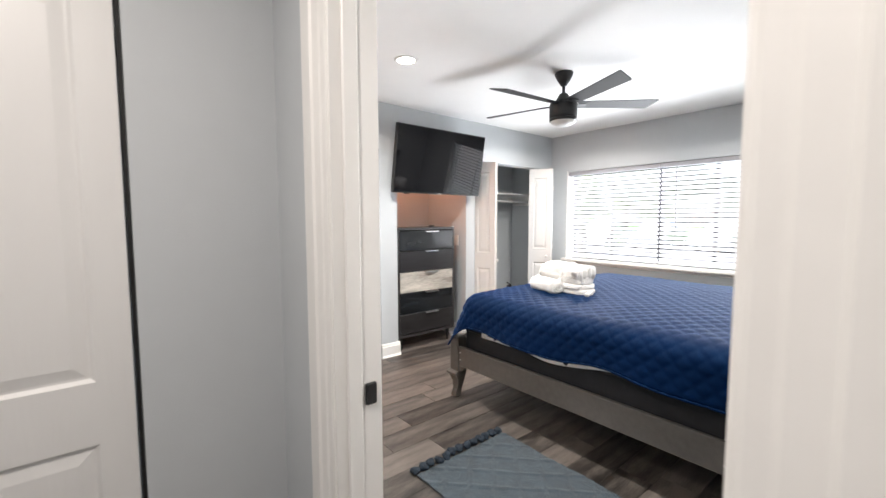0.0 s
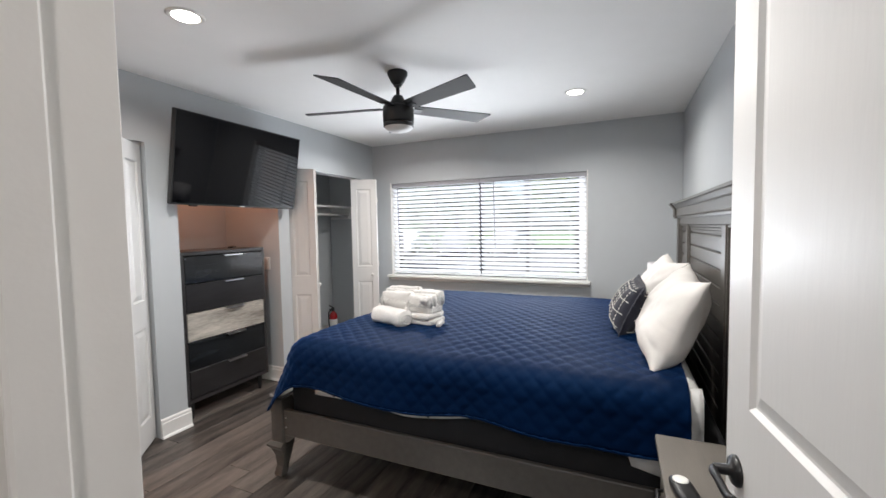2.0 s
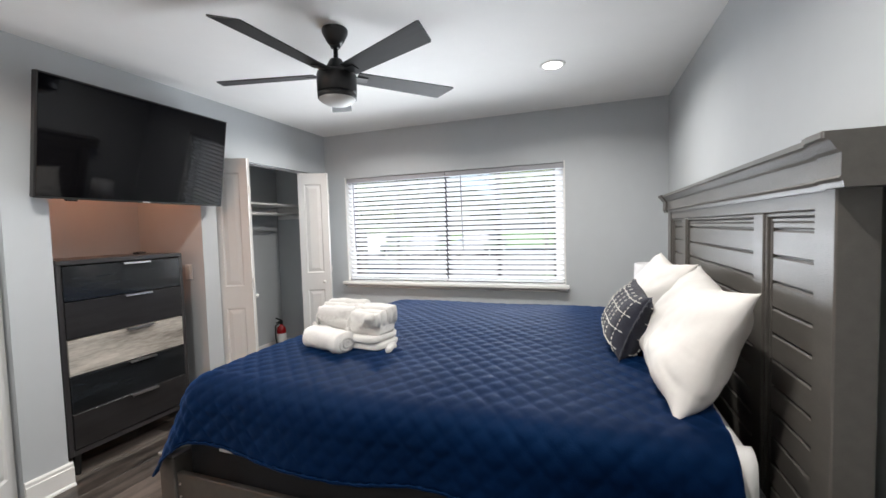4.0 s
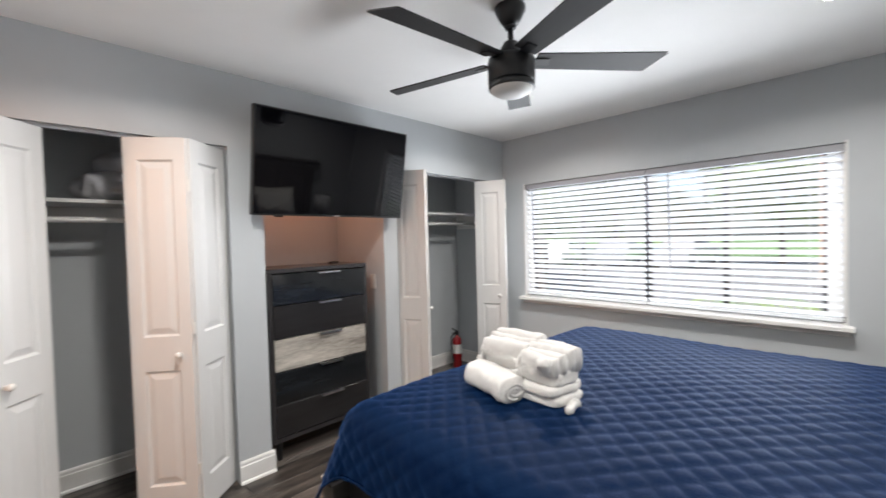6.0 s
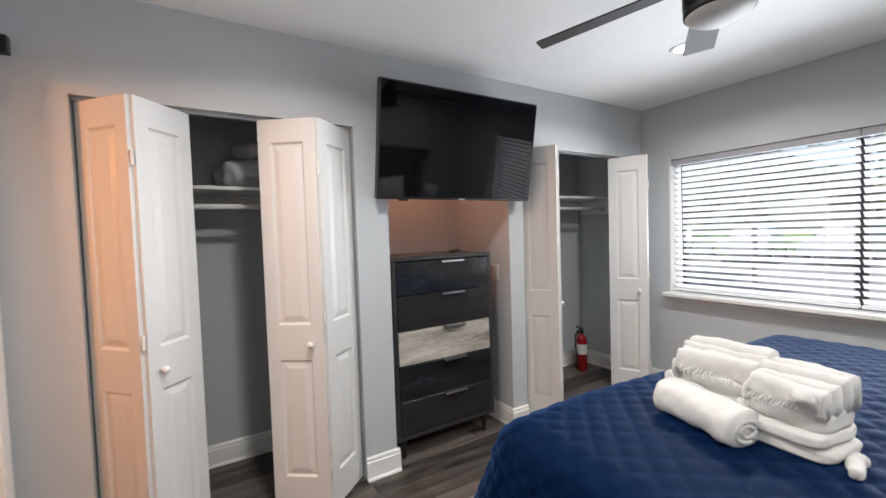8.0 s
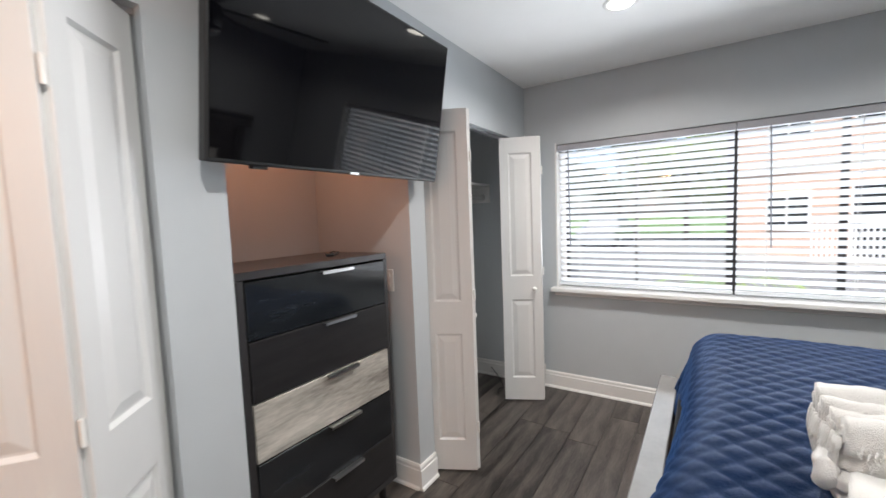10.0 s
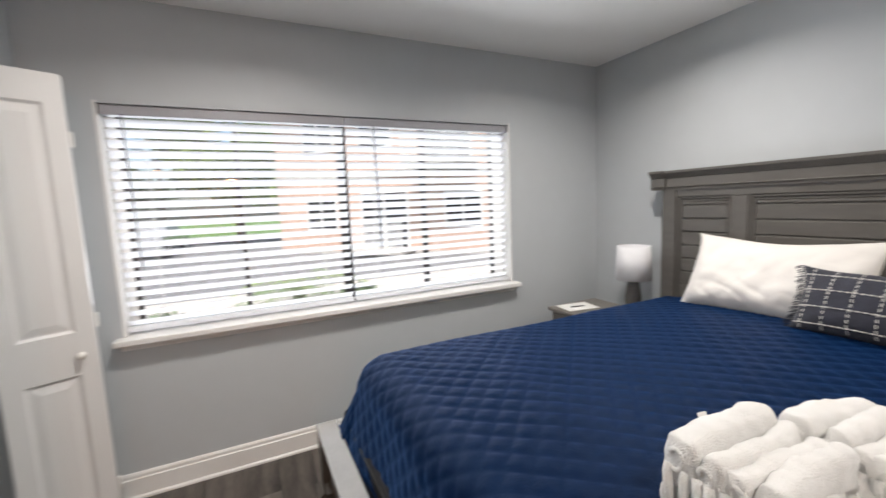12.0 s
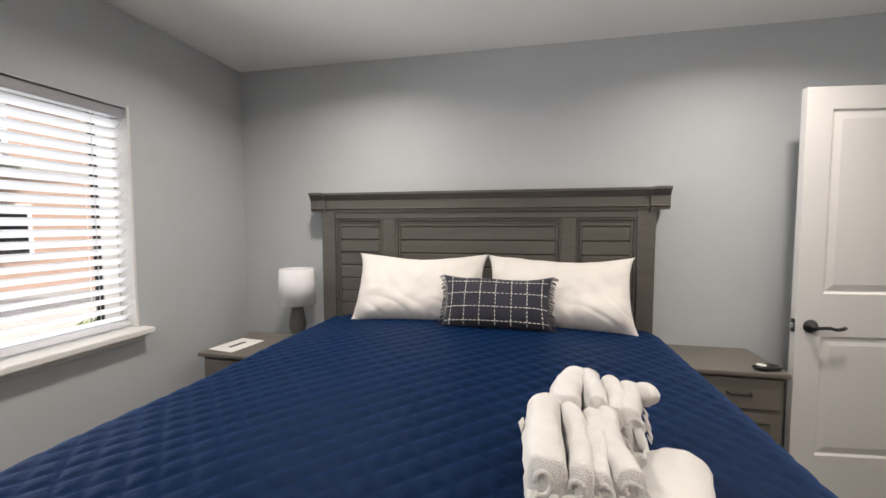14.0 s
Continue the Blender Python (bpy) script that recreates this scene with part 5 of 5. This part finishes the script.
def car(x, y, rz, paint, label):
    t = thing("car", pose(x, y, GZ + 0.02, 0, 0, rz), label, "car", "parked cars")
    outline = [(-2.2, 0.35), (-2.22, 0.75), (-1.9, 0.92), (-1.3, 1.0), (-0.75, 1.42), (0.55, 1.45), (1.25, 1.0), (2.0, 0.88), (2.2, 0.7), (2.2, 0.35)]
    bm = bmesh.new()
    rows = []
    for yy, k in ((-0.88, 0.0), (-0.86, 0.35), (-0.7, 1.0), (0.7, 1.0), (0.86, 0.35), (0.88, 0.0)):
        rows.append([bm.verts.new((px, yy * (0.86 if (pz > 1.1 and abs(yy) > 0.6) else 1.0), min(pz, 0.80 + k * 0.75) if pz > 0.8 else pz)) for px, pz in outline])
    nn = len(outline)
    for a, b in zip(rows, rows[1:]):
        for i in range(nn):
            bm.faces.new((a[i], a[(i + 1) % nn], b[(i + 1) % nn], b[i]))
    bm.faces.new(rows[0][::-1])
    bm.faces.new(rows[-1])
    bmesh.ops.recalc_face_normals(bm, faces=bm.faces)
    part("body", bm, paint, t)
    bm = bmesh.new()
    vs = [bm.verts.new(p) for p in ((-1.22, -0.74, 1.0), (1.12, -0.74, 1.0), (0.52, -0.64, 1.40), (-0.72, -0.64, 1.38), (-1.22, 0.74, 1.0), (1.12, 0.74, 1.0), (0.52, 0.64, 1.40), (-0.72, 0.64, 1.38))]
    for q in ((0, 1, 2, 3), (5, 4, 7, 6), (1, 5, 6, 2), (4, 0, 3, 7), (3, 2, 6, 7), (0, 4, 5, 1)):
        bm.faces.new([vs[i] for i in q])
    bmesh.ops.scale(bm, vec=(1.03, 1.06, 1.0), verts=bm.verts)
    part("windows", bm, DARKGLASS, t, "dark glazed cabin")
    for wx in (-1.35, 1.35):
        for wy in (-0.80, 0.80):
            w = part("wheel", lathe([(0.30, -0.1), (0.33, -0.06), (0.33, 0.06), (0.30, 0.1)], 24), RUBBER, t, m=pose(wx, wy, 0.33, 90, 0, 0))
            part("rim", lathe([(0.20, -0.104), (0.20, 0.104)], 16), CHROME, w)


car(22.5, 9.2, 8, CARSILVER, "silver sedan parked in the lot")
car(22.8, 12.4, 4, CARWHITE, "white sedan parked in the lot")
car(23.0, 6.2, -5, CARSILVER, "silver hatchback parked in the lot")
car(23.4, 16.0, 6, CARBLUE, "blue sedan parked under the trees")


def house(x, y, rz, L, D, label, storeys=2):
    t = thing("apartment_building", pose(x, y, GZ, 0, 0, rz), label, "building")
    H = 2.8 * storeys
    part("wall", B(-L / 2, L / 2, 0, D, 0, H), BRICKPAINT, t)
    bm = bmesh.new()
    pts = [(-0.7, H), (D + 0.7, H), (D / 2, H + 2.0)]
    extrude_profile(pts, L + 1.2, "x", bm)
    part("roof", bm, ROOFM, t, m=pose(-L / 2 - 0.6, 0, 0))
    part("fascia", B(-L / 2 - 0.62, L / 2 + 0.62, -0.74, -0.69, H - 0.2, H + 0.02), TRIM, t)
    k = 0
    for s in range(storeys):
        part("band", B(-L / 2 - 0.02, L / 2 + 0.02, -0.05, 0, 2.8 * s - 0.12 + (0.12 if s == 0 else 0), 2.8 * s + 0.12), CONCRETE, t)
        xx = -L / 2 + 1.3
        while xx < L / 2 - 1.0:
            z0 = 2.8 * s + 0.9
            if k % 3 == 1:
                dd = part("balcony", B(xx - 0.2, xx + 2.0, -1.2, 0, 2.8 * s + 0.12, 2.8 * s + 0.26), CONCRETE, t)
                rb = bmesh.new()
                for i in range(19):
                    box(rb, xx - 0.18 + i * 0.12, xx - 0.15 + i * 0.12, -1.18, -1.15, 2.8 * s + 0.26, 2.8 * s + 1.2)
                box(rb, xx - 0.2, xx + 2.0, -1.2, -1.14, 2.8 * s + 1.2, 2.8 * s + 1.26)
                part("railing", rb, TRIM, dd)
                w = part("window", B(xx, xx + 1.8, -0.06, 0.02, 2.8 * s + 0.2, 2.8 * s + 2.2), TRIM, t)
                part("pane", B(xx + 0.06, xx + 0.87, -0.07, -0.055, 2.8 * s + 0.26, 2.8 * s + 2.14), DARKGLASS, w)
                part("pane", B(xx + 0.93, xx + 1.74, -0.07, -0.055, 2.8 * s + 0.26, 2.8 * s + 2.14), DARKGLASS, w)
                xx += 3.1
            else:
                w = part("window", B(xx, xx + 1.3, -0.05, 0.02, z0, z0 + 1.2), TRIM, t)
                part("pane", B(xx + 0.06, xx + 0.62, -0.06, -0.045, z0 + 0.06, z0 + 1.14), DARKGLASS, w)
                part("pane", B(xx + 0.68, xx + 1.24, -0.06, -0.045, z0 + 0.06, z0 + 1.14), DARKGLASS, w)
                xx += 2.3
            k += 1
    return t


house(14.3, -3.6, 225.8, 14, 8, "salmon two-storey apartment building with white railings")

# ---- floor planks, laid along the length of the room ----
def planks():
    rnd = random.Random(11)
    PW, PL = 0.182, 1.22
    def lay(x0, x1, y0, y1):
        y = y0
        while y < y1 - 0.01:
            yy = min(y + PW, y1)
            x = x0 - rnd.random() * PL
            while x < x1:
                a, b = max(x, x0), min(x + PL, x1)
                if b - a > 0.03:
                    g = 0.0007
                    bm = box(bmesh.new(), -(b - a) / 2 + g, (b - a) / 2 - g, -(yy - y) / 2 + g, (yy - y) / 2 - g, -0.008, 0.0, 0.0011)
                    o = part("plank", bm, FLOORM, floor)
                    o.location = ((a + b) / 2, (y + yy) / 2, 0)
                x += PL
            y += PW
    lay(0.50, X1, Y0, Y1 + 0.05)
    lay(0.70, X1, Y1 + 0.05, BACK)
    lay(-1.5, 0.50, -1.2, 1.4)
    lay(-1.3, 0.60, 2.05, 3.85)


planks()
